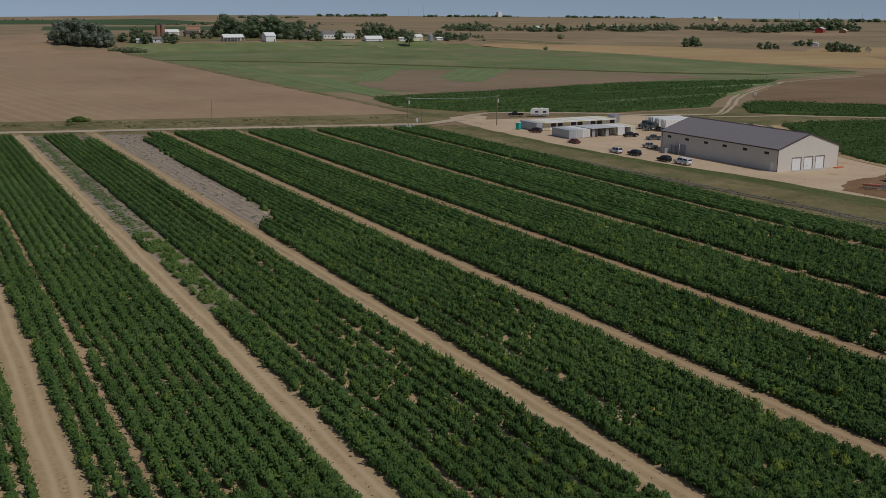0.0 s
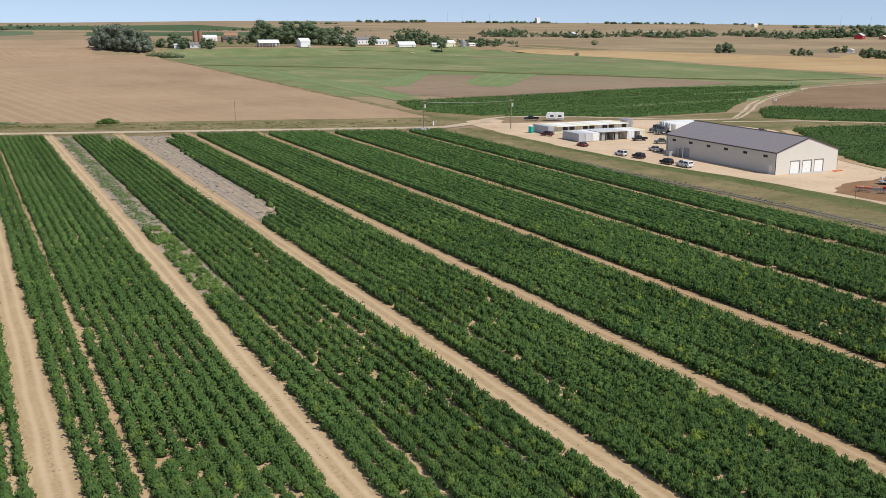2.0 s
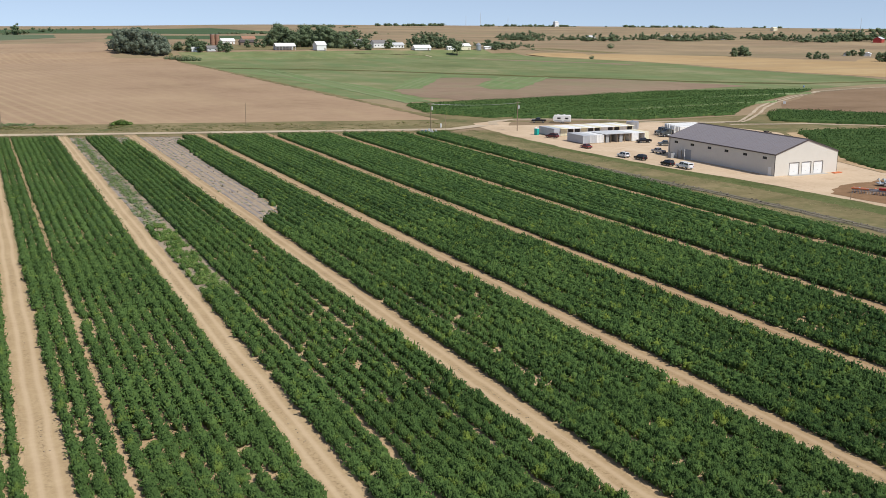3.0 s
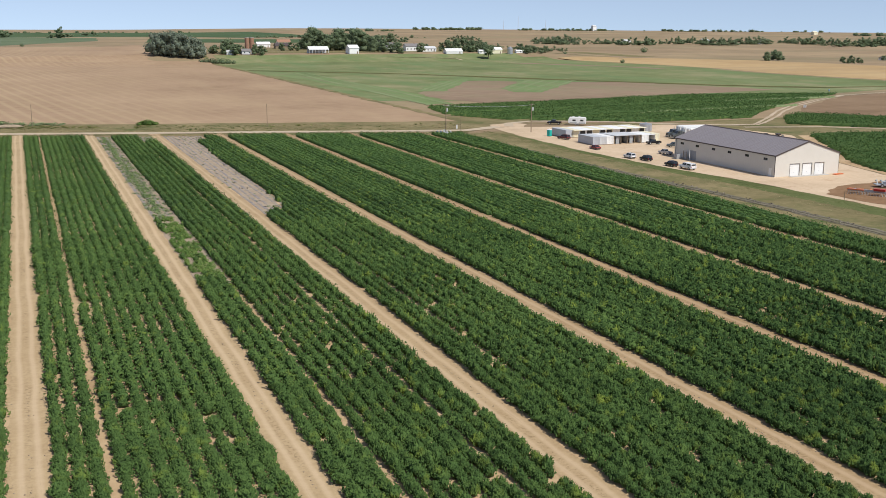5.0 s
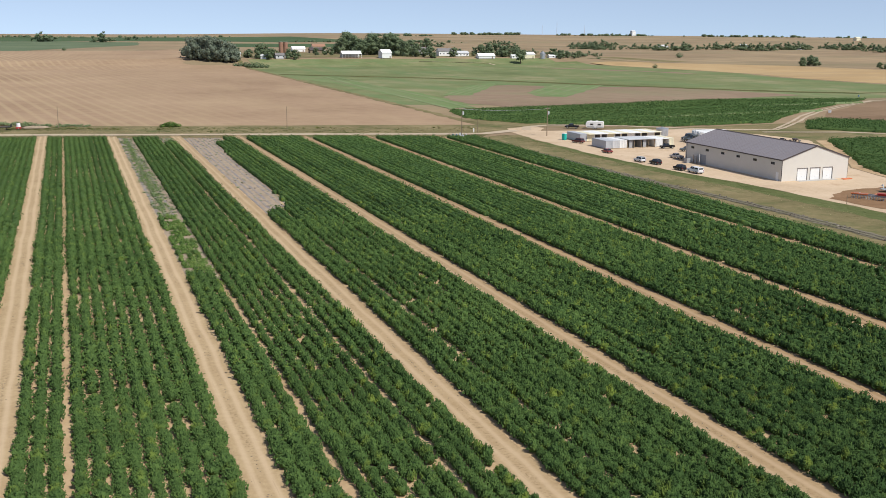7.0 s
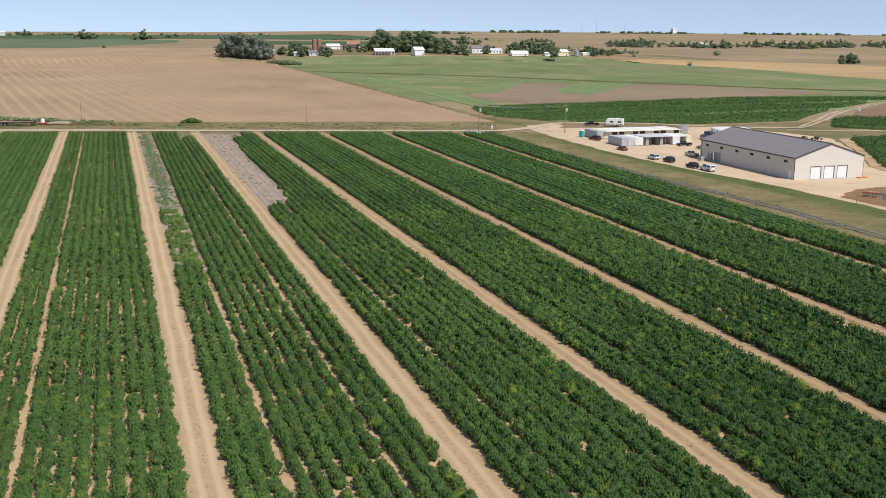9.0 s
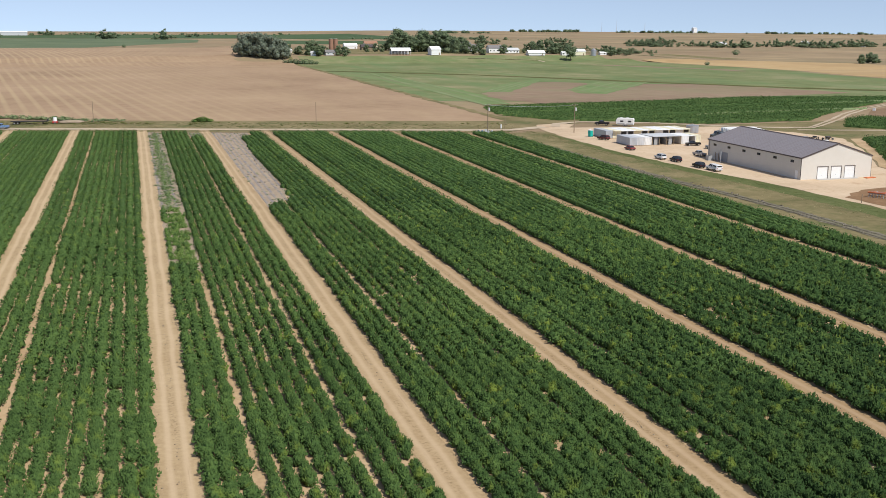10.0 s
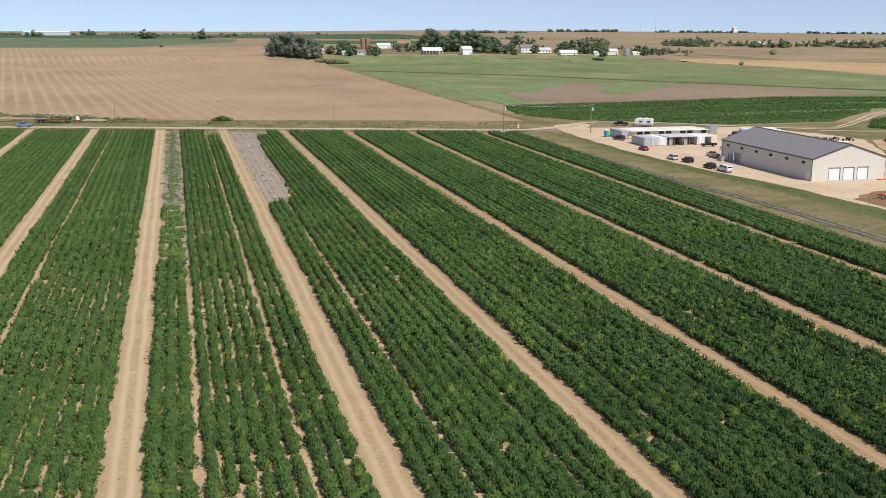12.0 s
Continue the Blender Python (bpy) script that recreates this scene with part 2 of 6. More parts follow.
def tube(bm, a, b, r0, r1=None, n=8):
    """A tapered rod from a to b."""
    a, b = Vector(a), Vector(b)
    q = (b - a).to_track_quat("Z", "Y").to_matrix().to_4x4()
    bmesh.ops.create_cone(bm, cap_ends=True, segments=n, radius1=r0, radius2=r0 if r1 is None else r1, depth=(b - a).length,
                          matrix=Matrix.Translation((a + b) / 2) @ q)
    return bm


def rod(a, b, r0, r1=None, n=8):
    return tube(bmesh.new(), a, b, r0, r1, n)


def prism(outline, axis, lo, hi, bevel=0.0):
    """An outline of (u, z) drawn out along x (axis 0) or y (axis 1)."""
    bm = bmesh.new()
    pt = (lambda u, z, s: (s, u, z)) if axis == 0 else (lambda u, z, s: (u, s, z))
    a = [bm.verts.new(pt(u, z, lo)) for u, z in outline]
    b = [bm.verts.new(pt(u, z, hi)) for u, z in outline]
    n = len(outline)
    bm.faces.new(a), bm.faces.new(b[::-1])
    for i in range(n):
        bm.faces.new([a[i], b[i], b[(i + 1) % n], a[(i + 1) % n]])
    bmesh.ops.recalc_face_normals(bm, faces=bm.faces)
    if bevel:
        bmesh.ops.bevel(bm, geom=bm.edges[:], offset=bevel, segments=2, affect="EDGES", profile=0.6)
    return bm


def upright(outline, lo, hi):
    """An outline of the plan drawn up from lo to hi."""
    bm = bmesh.new()
    a = [bm.verts.new((x, y, lo)) for x, y in outline]
    b = [bm.verts.new((x, y, hi)) for x, y in outline]
    n = len(outline)
    bm.faces.new(a), bm.faces.new(b)
    for i in range(n):
        bm.faces.new([a[i], b[i], b[(i + 1) % n], a[(i + 1) % n]])
    bmesh.ops.recalc_face_normals(bm, faces=bm.faces)
    return bm


def lathe(profile, n=24):
    """A turned body from (radius, z) pairs, bottom to top."""
    bm = bmesh.new()
    rings = [[bm.verts.new((r * math.cos(6.2832 * i / n), r * math.sin(6.2832 * i / n), z)) for i in range(n)] for r, z in profile]
    bm.faces.new(rings[0][::-1]), bm.faces.new(rings[-1])
    for a, b in zip(rings, rings[1:]):
        for i in range(n):
            j = (i + 1) % n
            bm.faces.new((a[i], a[j], b[j], b[i]))
    return bm


def smooth(a, b, v):
    t = np.clip((v - a) / (b - a), 0, 1)
    return t * t * (3 - 2 * t)


def height(x, y):
    """The lie of the land: level fields, the rise with the farmsteads, the fall past the skyline."""
    x, y = np.asarray(x, float), np.asarray(y, float)
    d = np.hypot(x, y)
    rise = 6.5 * smooth(835, 885, y + 0.0 * x) * (1 - smooth(1150, 1500, y)) * smooth(60, 160, x) * (1 - smooth(470, 600, x))
    hill = 7.0 * smooth(1500, 2900, d) * smooth(200, 900, x)
    return rise + hill - 90 * smooth(3000, 4900, d)


def hz(x, y):
    return float(height(x, y))


def sheet(name, outline, z, material, wob=0.6, step=6.0, seed=1):
    """A piece of ground with an uneven outline."""
    rnd = random.Random(seed)
    pts = []
    for (x0, y0), (x1, y1) in zip(outline, outline[1:] + outline[:1]):
        n = max(1, int(math.hypot(x1 - x0, y1 - y0) / step))
        for i in range(n):
            k = i / n
            w = wob if i else 0
            pts.append((x0 + (x1 - x0) * k + rnd.uniform(-w, w), y0 + (y1 - y0) * k + rnd.uniform(-w, w)))
    bm = bmesh.new()
    f = bm.faces.new([bm.verts.new((x, y, hz(x, y) + z)) for x, y in pts])
    if f.normal.z < 0:
        f.normal_flip()
    bmesh.ops.triangulate(bm, faces=[f])
    bmesh.ops.recalc_face_normals(bm, faces=bm.faces)
    if sum(f.normal.z for f in bm.faces) < 0:
        bmesh.ops.reverse_faces(bm, faces=bm.faces)
    return tagged(part(name, bm, material), kind="structure")


def strip(name, line, width, z, material, wob=0.3, step=5.0, seed=1):
    """A track along a line of the plan."""
    rnd = random.Random(seed)
    pts = []
    for (x0, y0), (x1, y1) in zip(line, line[1:]):
        n = max(1, int(math.hypot(x1 - x0, y1 - y0) / step))
        pts += [(x0 + (x1 - x0) * i / n, y0 + (y1 - y0) * i / n) for i in range(n)]
    pts.append(line[-1])
    bm, rows = bmesh.new(), []
    for i, (x, y) in enumerate(pts):
        (ax, ay), (bx, by) = pts[max(0, i - 1)], pts[min(len(pts) - 1, i + 1)]
        L = math.hypot(bx - ax, by - ay) or 1
        nx, ny = -(by - ay) / L, (bx - ax) / L
        l, r = width / 2 + rnd.uniform(-wob, wob), width / 2 + rnd.uniform(-wob, wob)
        rows.append([bm.verts.new((x + nx * s, y + ny * s, hz(x, y) + z)) for s in (l, 0, -r)])
    for a, b in zip(rows, rows[1:]):
        for j in (0, 1):
            bm.faces.new((a[j], a[j + 1], b[j + 1], b[j]))
    return tagged(part(name, bm, material), kind="structure")


# ---- the ground ----
def ground_sheet():
    gx = np.unique(np.concatenate([np.arange(-4800, -400, 220), np.arange(-400, 1000, 35), np.arange(1000, 4801, 150)]))
    gy = np.unique(np.concatenate([np.arange(-900, 700, 100), np.arange(700, 820, 30), np.arange(820, 900, 6), np.arange(900, 1600, 30), np.arange(1600, 4801, 100)]))
    X, Y = np.meshgrid(gx, gy)
    V = np.stack([X, Y, height(X, Y)], -1).reshape(-1, 3)
    i = np.arange(len(gy) - 1)[:, None] * len(gx) + np.arange(len(gx) - 1)[None]
    F = np.concatenate([np.stack([i, i + 1, i + 1 + len(gx)], -1).reshape(-1, 3), np.stack([i, i + 1 + len(gx), i + len(gx)], -1).reshape(-1, 3)])
    return tagged(solid("ground", V, F, GROUND, smooth=True), "dry tan prairie ground with faint green streaks", "ground", kind="structure")


ground_sheet()


def y_end(x):
    return 323 - 0.255 * (x - 10)


def y_road(x):
    return 336 - 0.272 * (x - 10)


sheet("field_soil", [(-60, -60), (150.5, -60), (150.5, y_end(150)), (-60, y_end(-60))], 0.03, SOIL)
sheet("tilled_field", [(-420, y_road(-420) + 24), (166, y_road(166) + 34), (167.5, 480), (167.5, 880), (150, 1180), (20, 1370), (-420, 1330)], 0.06, TAN_FIELD, 1.0, 14)
sheet("road_verge", [(-420, y_road(-420) - 9), (150, y_road(150) - 9), (166, 300), (200, 322), (168, 350), (-420, y_road(-420) + 26)], 0.04, VERGE, 0.8)
sheet("pasture", [(170, 428), (268, 392), (330, 414), (404, 400), (432, 404), (470, 416), (506, 421), (527, 436), (540, 487), (531, 530), (524, 600), (534, 661), (525, 728), (508, 800), (490, 858), (350, 838), (168, 838)], 0.05, GREEN_FIELD, 1.2, 12)
sheet("bare_field", [(206, 470), (242, 540), (285, 560), (304, 541), (367, 518), (407, 434), (342, 419), (255, 403), (212, 402), (202, 425)], 0.10, BROWN_FIELD, 2.5, 10)
sheet("fresh_hay_strip", [(263, 489), (312, 556), (344, 544), (270, 454), (258, 460)], 0.14, BRIGHT_GREEN, 1.5, 8)
sheet("fresh_hay_strip", [(210, 482), (252, 556), (288, 586), (256, 528), (224, 477)], 0.13, BRIGHT_GREEN, 1.5, 8)
strip("mown_swath", [(196, 675), (189, 537), (186, 447), (184, 398)], 3.0, 0.15, HAY_LINE, 0.5, 6)
strip("mown_swath", [(203, 672), (200, 544), (198, 458), (194, 402)], 2.6, 0.15, HAY_LINE, 0.5, 6, 2)
for k in range(4):
    strip("mown_swath", [(264 + 2 * k, 486 - 9 * k), (314 + 9 * k, 552 - 3 * k)], 2.4, 0.17, HAY_LINE, 0.4, 6, 5 + k)
for k in range(3):
    strip("mown_swath", [(214 + 4 * k, 486 - 2 * k), (262 + 9 * k, 558 + 6 * k)], 2.2, 0.17, HAY_LINE, 0.5, 6, 9 + k)
sheet("hay_band", [(170, 683), (183, 597), (185, 438), (186, 404), (197, 402), (205, 496), (200, 619)], 0.09, BRIGHT_GREEN, 1, 8)
strip("ditch", [(450, 439), (495, 437), (524, 439)], 4.5, 0.14, DITCH, 1.0, 8)
strip("ditch", [(172, 718), (266, 645), (344, 545), (400, 478), (424, 456), (450, 439)], 9, 0.14, DITCH, 1.5, 9)
strip("field_boundary", [(168, 340), (168, 600), (168, 890)], 4.0, 0.12, VERGE, 1.0)
def laid(name, x0, x1, y0, y1, z, material, label=""):
    """A field that follows the rise."""
    xs, ys = np.linspace(x0, x1, 28), np.linspace(y0, y1, 14)
    X, Y = np.meshgrid(xs, ys)
    Y = Y + np.sin(X * 0.11) * 1.5 * (Y - y0) / (y1 - y0)
    V = np.stack([X, Y, height(X, Y) + z], -1).reshape(-1, 3)
    i = np.arange(13)[:, None] * 28 + np.arange(27)[None]
    F = np.concatenate([np.stack([i, i + 1, i + 29], -1).reshape(-1, 3), np.stack([i, i + 29, i + 28], -1).reshape(-1, 3)])
    return tagged(solid(name, V, F, material, smooth=True), label, kind="structure")


laid("upper_pasture", 176, 466, 836, 872, 0.12, GREEN_FIELD)
laid("farmyard_grass", 180, 640, 885, 1040, 0.10, VERGE)
sheet("far_green_field", [(205, 1560), (520, 1500), (600, 1720), (240, 1800)], 0.15, DARK_GREEN, 3, 30)
strip("pasture_track", [(330, 861), (370, 856), (395, 851), (403, 826), (420, 800)], 3.0, 0.22, ROAD, 0.6, 5)
strip("dry_band", [(412, 812), (450, 740), (478, 700), (490, 660)], 14, 0.10, BROWN_FIELD, 3, 12)
sheet("stubble_field", [(500, 850), (513, 794), (529, 728), (538, 661), (532, 590), (536, 548), (545, 500), (558, 455), (600, 440), (726, 608), (705, 695), (681, 782), (624, 843), (567, 879)], 0.08, STUBBLE, 2, 20)
sheet("stubble_field", [(690, 480), (860, 520), (1100, 650), (1000, 700), (780, 700), (700, 640)], 0.05, STUBBLE, 2, 20)
sheet("far_green_field", [(-700, 1300), (-98, 1304), (-17, 1348), (3, 1400), (146, 1663), (162, 1889), (34, 1985), (-159, 1975), (-700, 1900)], 0.10, FAR_GREEN, 3, 30)
sheet("grass_patch", [(104, 1092), (120, 1030), (134, 1016), (142, 1096), (117, 1149)], 0.10, GREEN_VERGE, 1, 10)
sheet("far_dark_field", [(-900, 1990), (34, 1992), (284, 2000), (420, 1880), (600, 1950), (560, 2450), (-61, 2455), (-165, 2361), (-900, 2300)], 0.15, DARK_GREEN, 3, 30)
sheet("hill_field", [(314, 310), (341, 338), (408, 382), (449, 396), (515, 413), (700, 420), (900, 380), (700, 200), (440, 215), (352, 279), (325, 297)], 0.06, HILL, 1, 10)
sheet("yard_dirt", [(168, 300), (172, 312), (184, 316), (186, 309), (180, 300), (236, 290), (250, 266), (254, 246), (238, 216), (218.5, 187), (213, 166), (232, 150), (230, 122), (177, 122), (175, 150), (173, 172), (168, 200), (165.5, 230), (165.5, 262), (167, 290)], 0.07, PAD, 0.5, 4)
sheet("moist_earth", [(177.5, 148), (178, 138), (182, 128), (230, 116), (232, 152), (205, 158), (188, 155.5)], 0.11, MOIST, 0.7, 3)
sheet("grass_strip", [(150.5, -60), (177, -60), (177, 122), (175, 150), (173, 172), (168, 200), (165.5, 230), (165.5, 262), (167, 290), (150.5, 288)], 0.05, VERGE, 0.5, 4)
sheet("grass_bank", [(168, 60), (176, 60), (175.6, 140), (173.5, 168), (168.6, 198), (166, 230), (165.5, 262), (164, 280), (162.5, 240), (163, 200), (167, 165), (169, 130)], 0.056, GREEN_VERGE, 0.45, 2)
sheet("back_grass", [(176, 318), (236, 296), (300, 300), (400, 250), (400, 170), (235, 190), (236, 255), (230, 290)], 0.04, VERGE, 0.8, 6)
strip("dirt_road", [(-420, y_road(-420)), (10, y_road(10)), (140, y_road(140)), (156, 297), (172, 304)], 5.0, 0.15, ROAD)
strip("farm_track", [(176, 304), (181, 314), (192, 318.5), (215, 310), (240, 290), (254, 281.5), (266, 279)], 3.4, 0.13, ROAD)
strip("farm_track", [(256, 273), (285, 264), (310, 245), (420, 170)], 2.8, 0.13, ROAD)
for k in (-1, 1):
    strip("wheel_rut", [(258 + k, 279.5), (266, 279 + k), (273 - k * 0.4, 284 + k), (296 - k * 0.9, 304 + k), (316 - k * 0.9, 323 + k), (341 - k * 0.8, 343 + k), (373 - k * 0.6, 364 + k), (413, 388 + k), (446, 395 + k), (490, 402 + k)], 1.3, 0.16, ROAD, 0.2, 4, 3 + k)
strip("bare_bed_strip", [(149.8, 284), (150.2, 240), (151.3, 208), (153, 178), (155, 158), (156.2, 138), (156.3, 110), (156.3, -60)], 3.2, 0.10, ROUGH_BED, 0.4, 2.0)
for dx in (-0.85, 0.75):
    strip("film_bed", [(149.8 + dx, 283), (150.2 + dx, 240), (151.3 + dx, 208), (153 + dx, 178), (155 + dx, 158), (156.2 + dx, 138), (156.3 + dx, 110), (156.3 + dx, 20)], 0.8, 0.17, ROUGH_BED, 0.16, 1.5, 4)
LANES = [-33.8, -12.2, 9.3, 31.05, 52.5, 73.1, 94.0, 114.4, 137.5, 151.2]       # middles of the wheel lanes, and the field's edge
FAN = [0.014, 0.013, 0.0105, 0.0088, 0.0042, 0.0, 0.0, 0.0, 0.0, 0.0]          # the western lanes spread a little towards the road


def fan(x, y):
    """How far a place of the field is moved by the spread of the lanes."""
    return float(np.interp(x, LANES, FAN)) * (y - 70.0)


def rows_of(i):
    """The rows of block i, from its lane: three, six and three, with wheel gaps between."""
    w = LANES[i + 1] - LANES[i] - 4.9
    n = 6 if i == 8 else 12
    second = 0.1 if i < 3 else 0.45
    pitch = (w - 0.6 - second) / (n - 1)
    return [2.45 + pitch * k + (0.6 if k > 2 else 0) + (second if k > 8 else 0) for k in range(n)]


def fullness(i, k):
    """How wide the plants of row k of block i have grown: closed rows in the east, parted rows in the west."""
    if i == 3:
        return 1.20 if k < 3 else 0.96
    if i == 4:
        return 0.96 if k < 6 else 1.04
    return 1.18 if i < 3 else 1.14


def lane_material():
    n = Nodes("lane_dirt", 0.95, 0, 0.15)
    p, q = n.place(), n.place(world=False)
    x = n.add("ShaderNodeSeparateXYZ", Vector=q).outputs[0]
    wander = n.math("MULTIPLY", n.math("SUBTRACT", n.noise(n.place((0, 0.05, 0)), 1.0, 2), 0.5), 0.8)
    across = n.math("ABSOLUTE", n.math("ADD", x, wander))
    off = n.math("ABSOLUTE", n.math("SUBTRACT", across, 0.72))
    rut = n.math("SUBTRACT", 1.0, n.fade(off, 0.12, 0.42))
    base = n.ramp(n.math("ADD", n.math("MULTIPLY", n.noise(p, 0.15, 5), 0.5), n.math("MULTIPLY", n.noise(p, 1.6, 5, 0.7), 0.5)),
                  [(0.36, (0.372, 0.264, 0.148)), (0.5, (0.428, 0.313, 0.180)), (0.64, (0.483, 0.360, 0.216))])
    c = n.mix(n.math("MULTIPLY", rut, 0.55), base, (0.56, 0.425, 0.28))
    # the untrodden middle: tread marks and dry litter
    middle = n.math("SUBTRACT", 1.0, n.fade(across, 0.18, 0.5))
    marks = n.fade(n.noise(n.place((2.4, 2.6, 1)), 1.0, 4, 0.7), 0.50, 0.62)
    runs = n.fade(n.noise(n.place((0.3, 0.09, 1)), 1.0, 3, 0.6), 0.42, 0.58)
    c = n.mix(n.math("MULTIPLY", n.math("MULTIPLY", middle, n.math("MULTIPLY", marks, runs)), 0.65), c, (0.215, 0.15, 0.085))
    # loose darker earth and litter along the edges
    edge = n.fade(across, 1.15, 1.6)
    c = n.mix(n.math("MULTIPLY", edge, n.math("MULTIPLY", n.fade(n.noise(p, 2.6, 4, 0.7), 0.46, 0.62), 0.55)), c, (0.27, 0.19, 0.11))
    c = n.mix(n.math("MULTIPLY", n.fade(n.noise(n.place((2.4, 0.1, 1)), 1.0, 4, 0.7), 0.60, 0.72), 0.4), c, (0.32, 0.22, 0.13))
    # redder earth towards the east, darkened with crop shade put into the colour
    east = n.fade(n.add("ShaderNodeSeparateXYZ", Vector=p).outputs[0], 35.0, 100.0)
    c = n.mix(n.math("MULTIPLY", east, 0.9), c, n.mix(1.0, c, (0.72, 0.655, 0.60), "MULTIPLY"))
    n.colour(c)
    return n.bump(n.noise(p, 2.0, 5, 0.7), 0.35, 0.08).m


LANE = lane_material()
for i, lx in enumerate(LANES[:-1]):
    ob = strip("dirt_lane", [(0, -125), (0, y_end(lx) - 61)], 3.5, 0.06, LANE, 0.22, 1.6, i)
    ob.matrix_basis = pose(lx, 70, 0, 0, 0, -math.degrees(math.atan(FAN[i])))
    tagged(ob, "pale dusty wheel lane between crop blocks", "lane")
def spread(pts):
    return [(x + fan(x, y), y) for x, y in pts]


sheet("dead_patch", spread([(32.9, y_end(33)), (38.2, y_end(38)), (38.0, 230), (37.8, 118), (33.0, 122)]), 0.05, DEADBED, 0.3, 3)
sheet("dead_patch", spread([(54.5, y_end(54)), (66.8, y_end(67)), (65, 300), (62.6, 290), (61.8, 221), (61, 186), (56.5, 166), (54.6, 170)]), 0.05, DEADBED, 0.3, 3)
sheet("dead_patch", spread([(46.6, y_end(47)), (50.6, y_end(50.6)), (50.6, 296), (46.8, 300)]), 0.05, DEADBED, 0.3, 3)


# ---- the crop ----
def blob(rings, seg, rnd, rough=0.26):
    """A closed lumpy body of unit radius, standing on z = 0 to 1."""
    V, F = [(0, 0, 0.0)], []
    for i in range(1, rings):
        a = math.pi * i / rings
        for j in range(seg):
            b = 2 * math.pi * (j + 0.5 * (i % 2)) / seg
            r = math.sin(a) ** 0.8 * (1 + rnd.uniform(-rough, rough))
            V.append((r * math.cos(b), r * math.sin(b), 0.5 - 0.5 * math.cos(a)))
    V.append((0, 0, 1.0))
    top = len(V) - 1
    for j in range(seg):
        k = (j + 1) % seg
        F.append((0, 1 + k, 1 + j))
        for i in range(rings - 2):
            a, b = 1 + i * seg, 1 + (i + 1) * seg
            F += [(a + j, a + k, b + j), (a + k, b + k, b + j)]
        F.append((1 + (rings - 2) * seg + j, 1 + (rings - 2) * seg + k, top))
    return np.array(V), np.array(F)


def shoot(V, F, base, p, r, h, lean, rnd):
    """An upright leafy shoot: a ragged four-sided spire."""
    tip = (p[0] + lean[0], p[1] + lean[1], p[2] + h)
    a = rnd.uniform(0, 1.57)
    q = [(p[0] + r * rnd.uniform(0.6, 1.3) * math.cos(a + 1.571 * k), p[1] + r * rnd.uniform(0.6, 1.3) * math.sin(a + 1.571 * k), p[2] + rnd.uniform(-0.3, 0.15) * h) for k in range(4)]
    V.append(np.array(q + [tip]))
    F.append(np.array([(0, 1, 4), (1, 2, 4), (2, 3, 4), (3, 0, 4)]) + base)
    return base + 5


def bush(rnd, sprays, leaf, rings, seg, wide=0.62, tall=1.2, shoots=0, core=0.95):
    """One plant: a dense body, leaf sprays that stand out of it, upright shoots on top."""
    V, F = blob(rings, seg, rnd)
    V[:, 2] = np.sign(V[:, 2] - 0.5) * np.abs(2 * V[:, 2] - 1) ** 0.8 * 0.5 + 0.5
    V[:, :2] *= (1.06 - 0.42 * V[:, 2:3])
    V = V * (wide * core, wide * core, tall * 0.9 * core)
    V[:, 2] += 0.04
    V, F = [V], [F]
    base = len(V[0])
    # a few stronger branches make the outline lumpy
    lumps = [(rnd.uniform(0, 6.283), rnd.uniform(0.15, 0.32)) for _ in range(4)]

    def reach(b):
        return 0.86 + max(k * max(0.0, math.cos(b - a)) ** 3 for a, k in lumps)

    for i in range(shoots):
        a, r = rnd.uniform(0, 2 * math.pi), math.sqrt((i + rnd.random()) / shoots)
        z = tall * (0.82 - 0.60 * r ** 1.7)
        h = tall * rnd.uniform(0.16, 0.34) * (1.25 - 0.45 * r)
        d = wide * r * reach(a) * 0.92
        tip = 0.45 * h * r
        base = shoot(V, F, base, (d * math.cos(a), d * math.sin(a), z), wide * rnd.uniform(0.10, 0.19), h, (tip * math.cos(a) + rnd.gauss(0, 0.03), tip * math.sin(a) + rnd.gauss(0, 0.03)), rnd)
    for i in range(sprays):
        u = rnd.random() ** 0.6
        b = rnd.uniform(0, 2 * math.pi)
        prof = (1 - (max(0.0, u - 0.45) / 0.55) ** 2.6) ** 0.6 if u > 0.45 else 0.72 + 0.28 * u / 0.45
        r = wide * prof * (1.08 - 0.36 * u) * reach(b) * rnd.uniform(0.78, 1.06)
        p = Vector((r * math.cos(b), r * math.sin(b), (0.08 + 0.90 * u) * tall * rnd.uniform(0.93, 1.06)))
        out = Vector((math.cos(b) + rnd.gauss(0, 0.35), math.sin(b) + rnd.gauss(0, 0.35), rnd.uniform(0.1, 1.3))).normalized()
        side = out.cross(Vector((rnd.uniform(-0.7, 0.7), rnd.uniform(-0.7, 0.7), 1))).normalized()
        L = leaf * rnd.uniform(0.6, 1.35)
        w = L * rnd.uniform(0.28, 0.46)
        droop = Vector((0, 0, -0.3 * L))
        V.append(np.array([p - out * L * 0.3, p + out * L * 0.25 + side * w, p + out * L * 0.75 + droop, p + out * L * 0.25 - side * w]))
        F.append(np.array([(0, 1, 2), (0, 2, 3)]) + base)
        base += 4
    return np.concatenate(V), np.concatenate(F)


